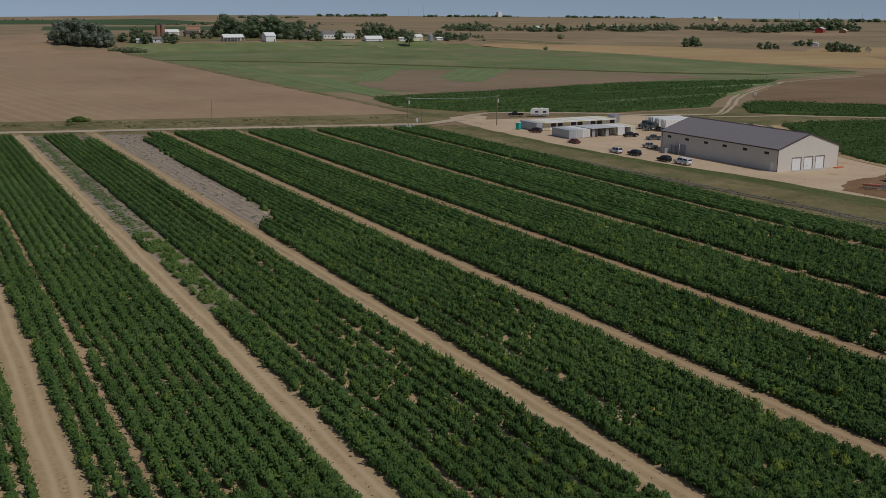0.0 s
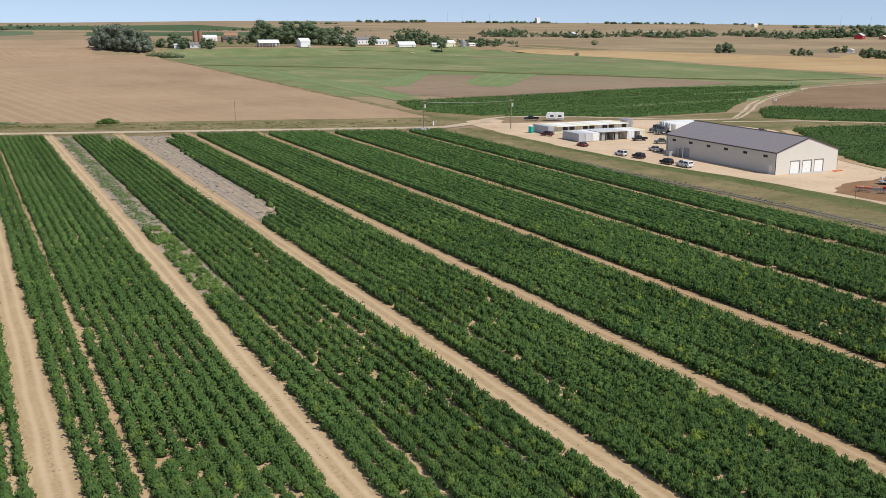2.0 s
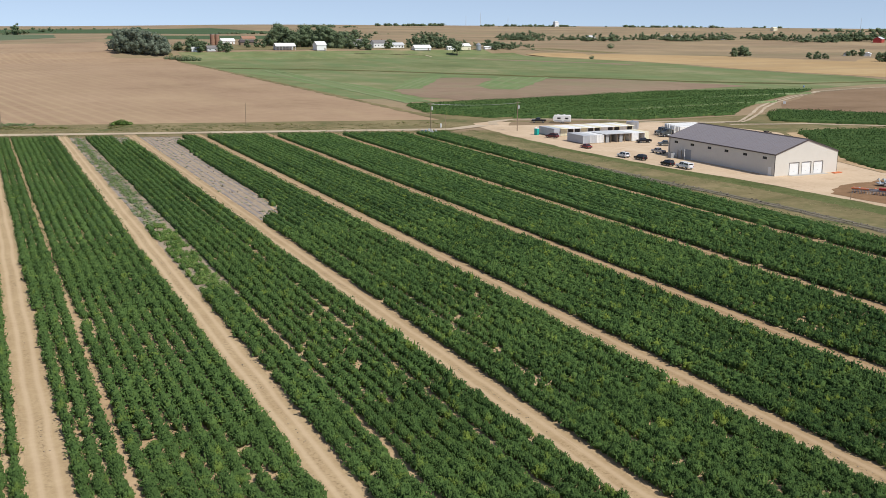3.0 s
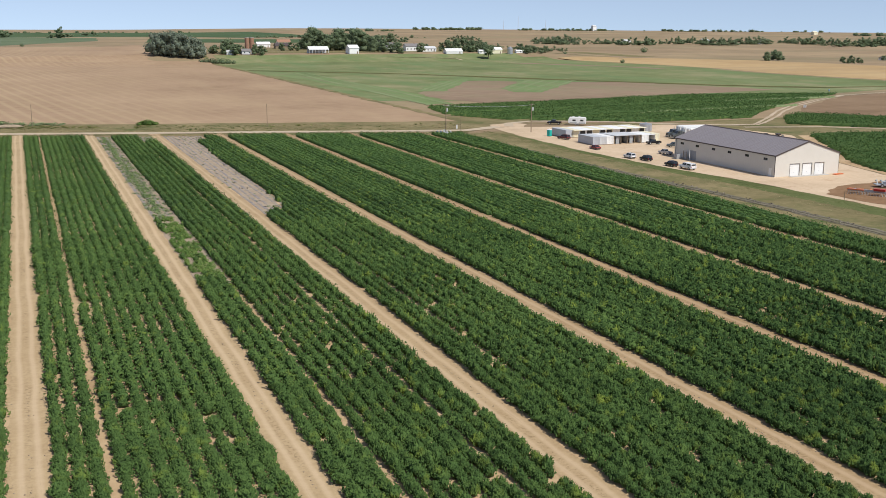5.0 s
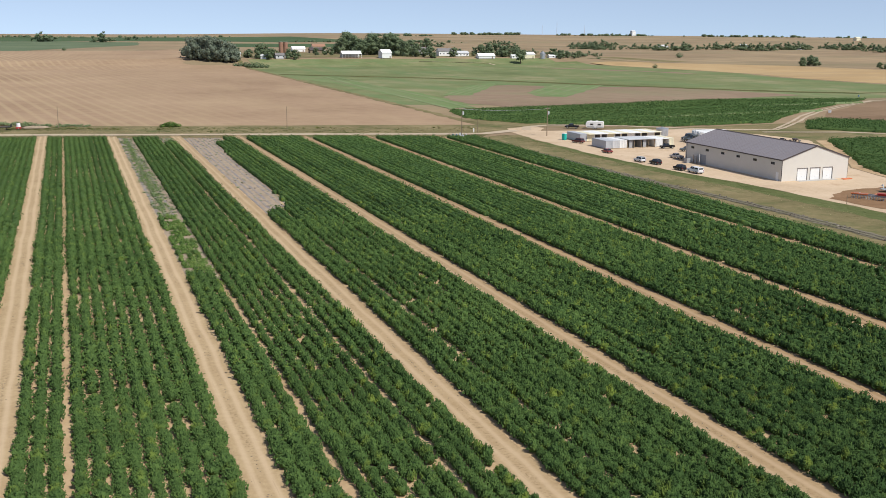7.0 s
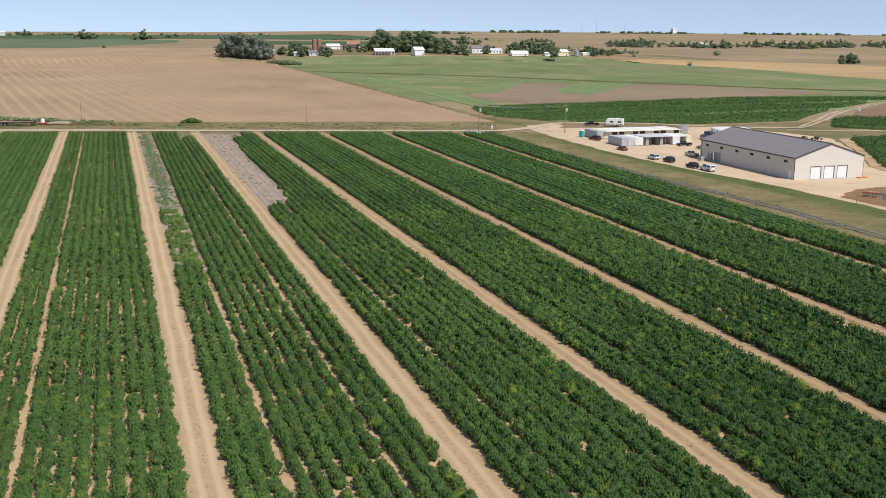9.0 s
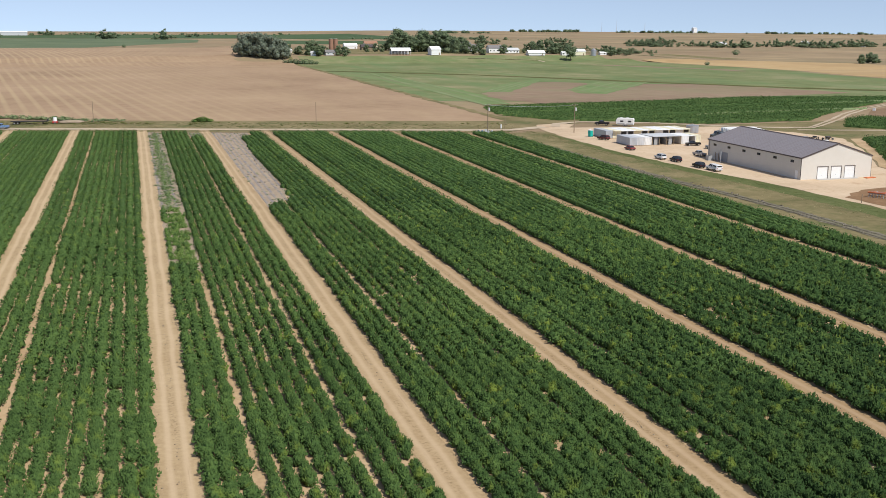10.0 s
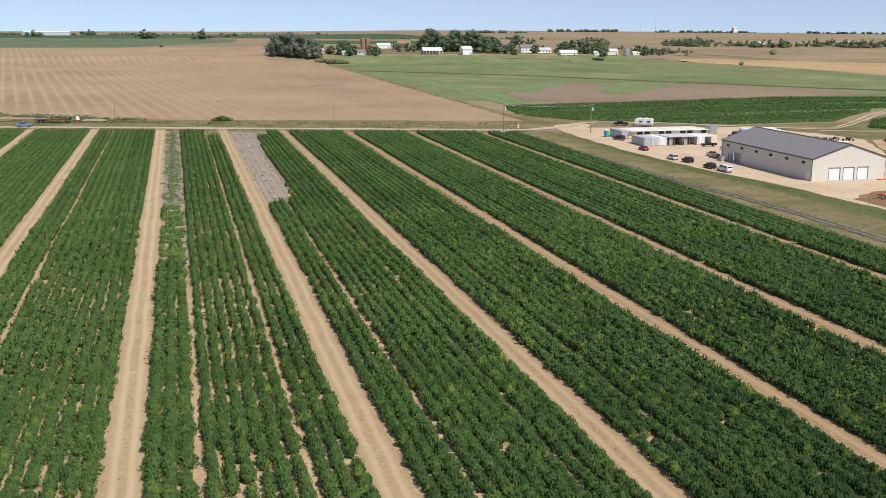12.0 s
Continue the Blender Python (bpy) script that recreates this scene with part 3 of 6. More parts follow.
def stamp(kinds, where):
    """Many plants in one mesh: where holds x, y, z, turn, width, tallness, kind."""
    Vs, Fs, base = [], [], 0
    for k, (V, F) in enumerate(kinds):
        w = where[where[:, 6] == k]
        if not len(w):
            continue
        c, s = np.cos(w[:, 3])[:, None], np.sin(w[:, 3])[:, None]
        P = np.empty((len(w), len(V), 3))
        P[..., 0] = (V[None, :, 0] * c - V[None, :, 1] * s) * w[:, 4:5] + w[:, 0:1]
        P[..., 1] = (V[None, :, 0] * s + V[None, :, 1] * c) * w[:, 4:5] + w[:, 1:2]
        P[..., 2] = V[None, :, 2] * w[:, 5:6] + w[:, 2:3]
        Vs.append(P.reshape(-1, 3))
        Fs.append((F[None] + (np.arange(len(w)) * len(V))[:, None, None]).reshape(-1, 3) + base)
        base += len(w) * len(V)
    return np.concatenate(Vs), np.concatenate(Fs)


_r = random.Random(7)
NEAR = [bush(_r, 84, 0.135, 4, 6, 0.68, 1.06, 40, 0.84) for _ in range(10)]
MIDDLE = [bush(_r, 14, 0.25, 3, 6, 0.66, 1.10, 15, 0.84) for _ in range(8)]
rng = np.random.default_rng(11)


def lie(x, y, s, seed):
    return noise.noise(Vector((x * s + seed, y * s - seed, seed * 0.7)))


def bare(x, y):
    """The dead patches and the bare spots of the field."""
    e = lie(x, y, 0.22, 3.0)
    if 32.5 < x < 37.3 and y > 171 + 4 * e:
        return True
    if 54 < x < 61.0 + (y - 184) * 0.016 + 0.25 * e and y > 169 + (x - 54.6) * 1.3 + 3 * e:
        return True
    if 54 < x < 66.5 and y > y_end(x) - 13 + 3 * e:
        return True
    if 47 < x < 51 and y > y_end(x) - 13:
        return True
    for bx, by, br in ((67.4, 152.6, 1.2), (63.2, 41.6, 0.9), (67.3, 42.2, 0.75), (62.7, 57.2, 0.75), (67.3, 60.0, 0.6), (60.5, 96, 0.4), (77.5, 40.5, 0.7), (81.2, 46.5, 0.5), (57, 120, 0.5), (61, 86, 0.5)):
        if (x - bx) ** 2 + (y - by) ** 2 < br * br:
            return True
    return False


def weak(x, y):
    """Thin, weedy growth beside the first dead patch."""
    return 32.5 < x < 37.3 and y > 120 + 6 * lie(x, y, 0.2, 2.0)


plants = []                                          # x, y, z, turn, width, tallness, kind
for i, lx in enumerate(LANES[:-1]):
    for k, off in enumerate(rows_of(i)):
        y = 17.0 + 1.5 * max(0.0, 6 - lx) + rng.random()
        x0 = lx + off
        while y < y_end(x0):
            x = x0 + rng.normal(0, 0.1) + 0.12 * lie(0.0, y, 0.03, i + 0.1 * k)
            v = 1.03 + 0.20 * lie(x, y, 0.06, 5.0) + rng.normal(0, 0.11) - 0.045 * float(smooth(0, 1, (60 - x) / 50))
            f = fullness(i, k) * (1 + 0.16 * lie(x, y, 0.11, 2.5)) * (1 + 0.10 * float(smooth(80, 170, y)))
            gap = (0.022 if x < 54 else 0.010) + (0.05 if lie(x, y, 0.05, 9.0) > 0.35 else 0)
            if not bare(x, y) and rng.random() > gap and not (weak(x, y) and rng.random() < 0.72):
                v = max(0.55, v * (0.66 if weak(x, y) else 1.0))
                plants.append((x + fan(x, y), y, 0.03, rng.uniform(0, 6.28), f * v * rng.uniform(0.94, 1.08), v * rng.uniform(0.9, 1.15) * (1.25 if rng.random() < 0.05 else 1.0), i, k))
            y += 1.02 + rng.normal(0, 0.12)
plants = np.array(plants)

# the plants of one stretch, one by one
single = (plants[:, 0] > 31) & (plants[:, 0] < 74) & (plants[:, 1] > 33) & (plants[:, 1] < 45.2)
kinds = []
for V, F in NEAR:
    top = tagged(new("crop_plant"), "bushy dark green crop plant in a tan dirt row", "plant", "crop plants in rows")
    solid("foliage", V, F, CROP, top)
    part("stem", rod((0, 0, -0.03), (0, 0, 0.3), 0.03, 0.02, 6), STEM, top, "pale green stem")
    kinds.append(top)
for n, (x, y, z, turn, w, tall, *_) in enumerate(plants[single]):
    m = Matrix.LocRotScale((x, y, z), Euler((0, 0, turn)), (w, w, tall))
    if n < len(kinds):
        kinds[n].matrix_basis = m
    else:
        src = kinds[n % len(kinds)]
        ob = copy_thing(src, Matrix.Identity(4))
        ob.matrix_basis = m

rest = plants[~single]
NEAR_TO, MIDDLE_TO = 98, 185


def off_path(x, y):
    return np.hypot(x - 28, y + 25)


def hedge(spots, step, around, sprays, leaf):
    """One crop row as a closed ragged hedge over its plants, with leaf sprays that stand out of it."""
    y0, y1 = spots[:, 1].min() - 0.5, spots[:, 1].max() + 0.5
    ys = np.arange(y0, y1, step)
    d = np.abs(ys[:, None] - spots[None, :, 1])
    k = d.argmin(1)
    near = np.clip(1.02 - d.min(1) ** 2 * 1.4, 0.0, 1) * (d.min(1) < 0.72)
    size = (0.45 + 0.55 * spots[k, 4]) * (0.84 + 0.16 * near) * np.where(near > 0, 1, 0.12)
    tall = (0.45 + 0.55 * spots[k, 5]) * (0.84 + 0.16 * near) * np.where(near > 0, 1, 0.06)
    size[[0, -1]] *= 0.3
    tall[[0, -1]] *= 0.2
    phi = np.linspace(0, np.pi, around)
    n, m = len(ys), around
    jit = rng.uniform(0.76, 1.18, (n, m))
    V = np.empty((n, m, 3))
    V[..., 0] = spots[k, 0][:, None] + np.sign(np.cos(phi))[None] * np.abs(np.cos(phi))[None] ** 0.85 * 0.52 * size[:, None] * jit
    V[..., 1] = ys[:, None] + rng.uniform(-0.3, 0.3, (n, m)) * step
    V[..., 2] = 0.05 + np.sin(phi)[None] ** 0.65 * 0.88 * tall[:, None] * (0.5 + 0.5 * jit)
    i = np.arange(n - 1)[:, None] * m + np.arange(m - 1)[None]
    F = np.concatenate([np.stack([i, i + m, i + 1], -1).reshape(-1, 3), np.stack([i + 1, i + m, i + m + 1], -1).reshape(-1, 3)])
    # leaf sprays round each plant
    q = rng.integers(0, len(spots), int(sprays * len(spots)))
    n_q = len(q)
    u = rng.random(n_q) ** 0.6
    b = rng.uniform(0, 2 * np.pi, n_q)
    prof = np.where(u > 0.45, (1 - (np.clip(u - 0.45, 0, 1) / 0.55) ** 2.6) ** 0.6, 0.72 + 0.28 * u / 0.45)
    r = 0.68 * spots[q, 4] * prof * rng.uniform(0.78, 1.12, n_q)
    P = np.stack([spots[q, 0] + r * np.cos(b), spots[q, 1] + r * np.sin(b), 0.05 + (0.08 + 0.92 * u) * 1.1 * spots[q, 5] * rng.uniform(0.92, 1.07, n_q)], -1)
    out = np.stack([np.cos(b) + rng.normal(0, 0.35, n_q), np.sin(b) + rng.normal(0, 0.35, n_q), rng.uniform(0.3, 1.8, n_q)], -1)
    out /= np.linalg.norm(out, axis=1)[:, None]
    side = np.cross(out, np.stack([rng.uniform(-0.7, 0.7, n_q), rng.uniform(-0.7, 0.7, n_q), np.ones(n_q)], -1))
    side /= np.linalg.norm(side, axis=1)[:, None]
    L = (leaf * rng.uniform(0.6, 1.35, n_q))[:, None]
    w = L * rng.uniform(0.28, 0.46, n_q)[:, None]
    S = np.stack([P - out * L * 0.3, P + out * L * 0.25 + side * w, P + out * L * 0.75 - L * np.array([0, 0, 0.1]), P + out * L * 0.25 - side * w], 1)
    b = n * m + np.arange(n_q)[:, None] * 4
    F2 = np.concatenate([b + np.array([[0, 1, 2]]), b + np.array([[0, 2, 3]])])
    return np.concatenate([V.reshape(-1, 3), S.reshape(-1, 3)]), np.concatenate([F, F2])


def joined(pieces):
    Vs, Fs, base = [], [], 0
    for V, F in pieces:
        Vs.append(V)
        Fs.append(F + base)
        base += len(V)
    return np.concatenate(Vs), np.concatenate(Fs)


for i in range(len(LANES) - 1):
    mine = rest[rest[:, 6] == i]
    dist = off_path(mine[:, 0], mine[:, 1])
    w = mine[dist < NEAR_TO].copy()
    if len(w):
        w[:, 6] = rng.integers(0, len(NEAR), len(w))
        tagged(solid("crop_block", *stamp(NEAR, w), CROP), "dense rows of bushy dark green crop plants", "crop", kind="stuff")
    w = mine[(dist >= NEAR_TO) & (dist < MIDDLE_TO)].copy()
    if len(w):
        w[:, 6] = rng.integers(0, len(MIDDLE), len(w))
        tagged(solid("crop_block", *stamp(MIDDLE, w), CROP), "dense rows of bushy dark green crop plants", "crop", kind="stuff")
    hedges = []
    for k in range(len(rows_of(i))):
        row = mine[(mine[:, 7] == k) & (dist >= MIDDLE_TO)]
        if len(row) > 3:
            hedges.append(hedge(row, 0.75, 6, 15, 0.28))
    if hedges:
        tagged(solid("crop_block", *joined(hedges), CROP), "dense rows of bushy dark green crop plants", "crop", kind="stuff")

# the field goes on behind the camera
for i, lx in enumerate(LANES[:-1]):
    hedges = []
    for off in rows_of(i):
        far = 17.0 + 1.5 * max(0.0, 6 - lx)
        row = np.array([(lx + off + rng.normal(0, 0.1), y, 0.03, 0, rng.uniform(0.85, 1.15), rng.uniform(0.85, 1.15), i) for y in np.arange(-54, far, 1.0)])
        hedges.append(hedge(row, 1.2, 5, 3, 0.4))
    tagged(solid("crop_block", *joined(hedges), CROP), "dense rows of bushy dark green crop plants", "crop", kind="stuff")

# dead stalks and weeds on the bare patches
def tuft(rnd, n, tall, spread):
    V, F = [], []
    for i in range(n):
        b, r = rnd.uniform(0, 6.28), spread * rnd.random()
        p = Vector((r * math.cos(b), r * math.sin(b), 0))
        tip = p + Vector((rnd.uniform(-0.3, 0.3), rnd.uniform(-0.3, 0.3), 1)) * tall * rnd.uniform(0.5, 1.2)
        side = Vector((math.cos(b * 3), math.sin(b * 3), 0)) * 0.09
        k = len(V)
        V += [p - side, p + side, (p + tip) / 2 + side * 1.4, tip]
        F += [(k, k + 1, k + 2), (k, k + 2, k + 3)]
    return np.array([tuple(v) for v in V]), np.array(F)


_r = random.Random(5)
TUFT = [tuft(_r, 14, 0.5, 0.4) for _ in range(4)]


def strew(name, label, category, material, kinds_np, spots):
    w = np.array(spots)
    w[:, 6] = rng.integers(0, len(kinds_np), len(w))
    return tagged(solid(name, *stamp(kinds_np, w), material), label, category, kind="stuff")


dead, weeds, lush_weeds = [], [], []
for i in (3, 4):
    for off in rows_of(i):
        x0 = LANES[i] + off
        y = 120.0
        while y < y_end(x0):
            x = x0 + rng.normal(0, 0.2)
            s = fan(x, y)
            if bare(x, y) and y > 160:
                if rng.random() < 0.03:
                    dead.append((x + s + 0.6, y, 0.05, rng.uniform(0, 6.28), rng.uniform(0.5, 1.1), rng.uniform(0.2, 0.7), 0))
                lush = 0.5 + 0.5 * lie(x, y, 0.09, 8.0)
                if rng.random() < (1.0 if i == 3 and 34.2 < x < 35.6 else 0.62 * lush if i == 3 else 0.10 * lush):
                    weeds.append((x + s + rng.normal(0.2, 0.4), y, 0.05, rng.uniform(0, 6.28), rng.uniform(0.6, 1.3) * (1.2 if i == 3 else 0.6), rng.uniform(0.2, 0.6), 0))
                    if i == 3 and rng.random() < 0.3:
                        lush_weeds.append((x + s + rng.normal(0.2, 0.3), y, 0.05, rng.uniform(0, 6.28), rng.uniform(0.5, 1.0), rng.uniform(0.3, 0.7), 0))
            elif weak(x, y):
                for _ in range(2 if lie(x, y, 0.35, 11.0) > -0.1 else 0):
                    lush_weeds.append((max(33.4, x + rng.normal(0, 0.45)) + s, y + rng.normal(0, 0.2), 0.05, rng.uniform(0, 6.28), rng.uniform(0.45, 1.15), rng.uniform(0.4, 1.2), 0))
            y += 0.42
y = 60.0
while y < 282:
    xm = 149.8 + 6.5 * float(smooth(0, 1, (250 - y) / 115))
    for off in (-0.9, 0.1, 1.0):
        if rng.random() < 0.2:
            dead.append((xm + off + rng.normal(0, 0.12), y, 0.1, rng.uniform(0, 6.28), rng.uniform(0.5, 1.0), rng.uniform(0.2, 0.5), 0))
    y += 0.6
def film_bed(x, ya, yb, wide=0.52):
    """A low raised bed under torn grey film."""
    bm, rows, y = bmesh.new(), [], ya
    while y < yb:
        w = wide / 2 * rng.uniform(0.9, 1.1)
        h = 0.045 * rng.uniform(0.8, 1.15)
        rows.append([bm.verts.new((x + fan(x, y) + s * w + rng.normal(0, 0.05), y, z)) for s, z in ((-1.25, 0.04), (-0.8, 0.04 + h), (0.8, 0.04 + h), (1.25, 0.04))])
        y += 1.1
    for a, b in zip(rows, rows[1:]):
        for j in range(3):
            bm.faces.new((a[j], a[j + 1], b[j + 1], b[j]))
    tagged(part("film_bed", bm, MULCH), "bare raised bed under torn grey film", "crop bed", "bare film beds")


for i in (3, 4):
    for off in rows_of(i):
        x = LANES[i] + off
        ys = [y for y in range(160, int(y_end(x)) + 3) if bare(x, y)]
        if len(ys) > 8:
            film_bed(x, ys[0], y_end(x) + 2)
strew("dead_stalks", "grey dead stalks on bare crop beds", "dead plants", DEAD, TUFT, dead)
strew("weeds", "lush bright green weeds among thin crop rows", "weeds", LUSH, [bush(random.Random(50 + i), 18, 0.24, 3, 5, 0.55, 0.6, 6, 0.6) for i in range(3)], lush_weeds)
strew("weeds", "pale green weeds among thin crop rows", "weeds", WEED, [bush(random.Random(60 + i), 16, 0.26, 3, 5, 0.55, 0.5, 0, 0.6) for i in range(3)], weeds)


verge_weeds = []
for _ in range(150):
    x = rng.uniform(-25, 40) if rng.random() < 0.6 else rng.uniform(-60, 160)
    verge_weeds.append((x, y_road(x) + rng.uniform(17, 25), 0.04, rng.uniform(0, 6.28), rng.uniform(0.7, 1.6), rng.uniform(0.4, 1.0), 0))
strew("roadside_weeds", "olive green weeds on the far side of the road", "weeds", ROADSIDE, [bush(random.Random(90 + i), 30, 0.26, 3, 5, 0.55, 0.5, 0, 0.6) for i in range(3)], verge_weeds)
bank = []
for _ in range(150):
    x = rng.uniform(-62, 28)
    low = 1.0 - 0.6 * float(smooth(0, 28, x))
    bank.append((x, y_road(x) + 31 + 10 * float(smooth(20, -30, x)) + rng.normal(0, 1.6), 0.04, rng.uniform(0, 6.28), rng.uniform(1.6, 3.2), rng.uniform(1.2, 2.6) * low, 0))
strew("brush_bank", "grey-green brush on a bank behind the road", "brush", WEED, [bush(random.Random(95 + i), 44, 0.2, 3, 6, 0.6, 0.6, 8, 0.7) for i in range(3)], bank)
GRASS = leafy("grass_blades", (0.10, 0.13, 0.042), (0.135, 0.165, 0.056), (0.17, 0.185, 0.078), cell=0.8, thin=0.5)
DRY = leafy("dry_blades", (0.21, 0.175, 0.09), (0.31, 0.26, 0.14), (0.42, 0.35, 0.20), cell=0.8)
BLADE = [tuft(random.Random(40 + i), 9, 0.38, 0.6) for i in range(3)]
green, dry = [], []
for _ in range(1500):
    x = rng.uniform(-60, 166)
    k = rng.uniform(4, 26) if rng.random() < 0.75 else rng.uniform(-8, -3)
    (green if lie(x, k, 0.04, 6.0) > 0.15 else dry).append((x, y_road(x) + k, 0.04, rng.uniform(0, 6.28), rng.uniform(0.8, 2.0), rng.uniform(0.15, 0.45), 0))
for _ in range(2600):
    y = rng.uniform(60, 285)
    edge = 175.5 - 10.5 * float(smooth(0, 1, (y - 130) / 115))
    u = abs(rng.normal(0, 1))
    (green if u < 0.95 or rng.random() < 0.3 else dry).append((edge - 0.4 - 5.2 * u, y, 0.04, rng.uniform(0, 6.28), rng.uniform(0.7, 1.5), rng.uniform(0.06, 0.16), 0))
strew("green_grass", "short green grass on a bank", "grass", GRASS, BLADE, green)
strew("dry_grass", "dry tan grass along the road and strip", "grass", DRY, BLADE, dry)


clods = []
for i, lx in enumerate(LANES[2:-1]):
    for _ in range(300):
        y = rng.uniform(15, 150)
        x = rng.normal(0, 0.16) + (0.0 if rng.random() < 0.55 else rng.choice((-1.45, 1.45)))
        if lie(x, y, 0.11, 3.3 + i) > 0.05:
            clods.append((lx + x + fan(lx, y), y + rng.normal(0, 0.3), 0.055, rng.uniform(0, 6.28), rng.uniform(0.03, 0.11), rng.uniform(0.02, 0.05), 0))
strew("clods", "small dark clods and dry debris on the dusty lanes", "clods", DEADBED, [blob(3, 5, random.Random(80 + i)) for i in range(3)], clods)


# ---- crop fields behind the yard ----
def inside(x, y, poly):
    hit = False
    for (x0, y0), (x1, y1) in zip(poly, poly[1:] + poly[:1]):
        if (y0 > y) != (y1 > y) and x < (x1 - x0) * (y - y0) / (y1 - y0) + x0:
            hit = not hit
    return hit


def far_crop(name, label, poly, along, pitch, gap, size, skip=()):
    """Rows of a field along a direction of the plan, as ragged hedges."""
    hedges = []
    a = math.radians(along)
    ux, uy = math.cos(a), math.sin(a)
    xs, ys = [p[0] for p in poly], [p[1] for p in poly]
    cx, cy, R = sum(xs) / len(xs), sum(ys) / len(ys), max(max(xs) - min(xs), max(ys) - min(ys))
    v = -R
    k = 0
    while v < R:
        u = -R + rng.random()
        spots = []
        while u < R:
            x, y = cx + ux * u - uy * v, cy + uy * u + ux * v
            if inside(x, y, poly) and not any(abs((x - ax) * math.sin(an) - (y - ay) * math.cos(an)) < 2.1 for ax, ay, an in skip):
                s = size * (1 + 0.25 * lie(x, y, 0.05, 2.0) + rng.normal(0, 0.1))
                spots.append((rng.normal(0, 0.12), u, 0.05, 0, s * pitch / 1.5, s, 0))
            u += gap
        if len(spots) > 3:
            V, F = hedge(np.array(spots), 0.9, 6, 7, 0.46)
            P = np.stack([cx + ux * V[:, 1] - uy * (v + V[:, 0]), cy + uy * V[:, 1] + ux * (v + V[:, 0]), V[:, 2]], -1)
            hedges.append((P, F[:, ::-1]))
        v += pitch
        k += 1
    return tagged(solid(name, *joined(hedges), CROP_FAR), label, "crop", kind="stuff")


BACK = [(172, 352), (186, 326), (236, 300), (283, 302), (300, 318), (345, 352), (380, 374), (415, 395), (330, 412), (254, 397), (178, 388)]
sheet("back_field_soil", BACK, 0.08, VERGE, 0.6, 5)
far_crop("back_crop", "dark green crop rows behind the farm yard", BACK, 7.5, 1.9, 1.0, 1.15, [(283, 335, math.radians(6.5)), (338, 370, math.radians(6))])
def dry_row(x0, y0, x1, y1):
    """A row of pale dried plants that stands over the green ones."""
    L, a = math.hypot(x1 - x0, y1 - y0), math.atan2(y1 - y0, x1 - x0)
    spots = np.array([(rng.normal(0, 0.15), u, 0.05, 0, rng.uniform(0.25, 0.5), rng.uniform(0.9, 1.3), 0) for u in np.arange(0, L, 1.0) if rng.random() > 0.12])
    V, F = hedge(spots, 0.7, 6, 8, 0.3)
    P = np.stack([x0 + math.cos(a) * V[:, 1] - math.sin(a) * V[:, 0], y0 + math.sin(a) * V[:, 1] + math.cos(a) * V[:, 0], V[:, 2]], -1)
    tagged(solid("dry_row", P, F, WEED), "pale dried row in a green field", "crop row", kind="stuff")


dry_row(250, 331, 342, 341.5)
dry_row(322, 368.5, 397, 376.5)
SIDE = [(216, 168), (222, 186), (241, 214), (259, 243), (274, 243), (298, 233), (330, 212), (296, 150), (236, 154)]
sheet("side_field_soil", [(213.5, 166), (219, 187), (238, 215), (256, 245), (276, 246), (300, 236), (336, 212), (300, 146), (234, 150)], 0.07, SOIL, 0.6, 5)
far_crop("side_crop", "dark green crop rows beside the farm yard", SIDE, -33, 1.9, 1.0, 1.25)
STRIP = [(297, 299), (312, 307), (327, 291), (346, 273), (420, 217), (398, 202), (312, 247), (294, 262), (279, 277)]
far_crop("strip_crop", "dark green crop strip below a tilled hill", STRIP, -33, 1.8, 1.0, 1.15)


# ---- the large metal building ----
WALL_TAN = plain("tan_metal_siding", (0.64, 0.605, 0.54), 0.55, 0, 0.16, 0.4)


def roof_material():
    """Dark brown-grey roof sheets, weathered pale in runs down the slope, with sheen painted in."""
    n = Nodes("dark_metal_roof", 0.38, 0.0, 0.55)
    p = n.place()
    runs = n.fade(n.noise(n.place((0.07, 1.1, 0.07)), 1.0, 5, 0.65), 0.42, 0.70)
    patch = n.fade(n.noise(p, 0.09, 4, 0.6), 0.40, 0.62)
    # the pale runs put part of the roof's sheen into the colour
    c = n.mix(n.math("MULTIPLY", n.math("MULTIPLY", runs, patch), 0.24), (0.232, 0.206, 0.211), (0.33, 0.315, 0.32))
    c = n.mix(n.math("MULTIPLY", n.fade(n.noise(p, 0.6, 5, 0.7), 0.5, 0.75), 0.25), c, (0.20, 0.165, 0.145))
    n.colour(c)
    r = n.add("ShaderNodeMapRange", Value=runs)
    r.inputs[3].default_value, r.inputs[4].default_value = 0.30, 0.55
    n.plug(r.outputs[0], n.b.inputs["Roughness"])
    return n.m


ROOF_DARK = roof_material()
TRIM_DARK = plain("dark_trim", (0.075, 0.06, 0.06), 0.5, 0, 0.2)
WHITE = plain("white_paint", (0.80, 0.80, 0.78), 0.5, 0, 0.12)
GLASS = plain("dark_glass", (0.02, 0.025, 0.03), 0.08, 0, 0.1, 2, 0.6)
BOX_GREY = plain("pale_blue_grey_paint", (0.44, 0.46, 0.49), 0.5, 0, 0.25)
GREY = plain("grey_paint", (0.33, 0.34, 0.35), 0.5, 0, 0.3)
PALE_GREY = plain("pale_grey_metal", (0.56, 0.57, 0.58), 0.5, 0, 0.25)
STEEL = plain("galvanised_steel", (0.50, 0.51, 0.52), 0.38, 0.7, 0.25)
BLACK = plain("black_plastic", (0.02, 0.02, 0.022), 0.6, 0, 0.25)
RUBBER = plain("rubber", (0.025, 0.025, 0.025), 0.85, 0, 0.4, 6, 0.2)
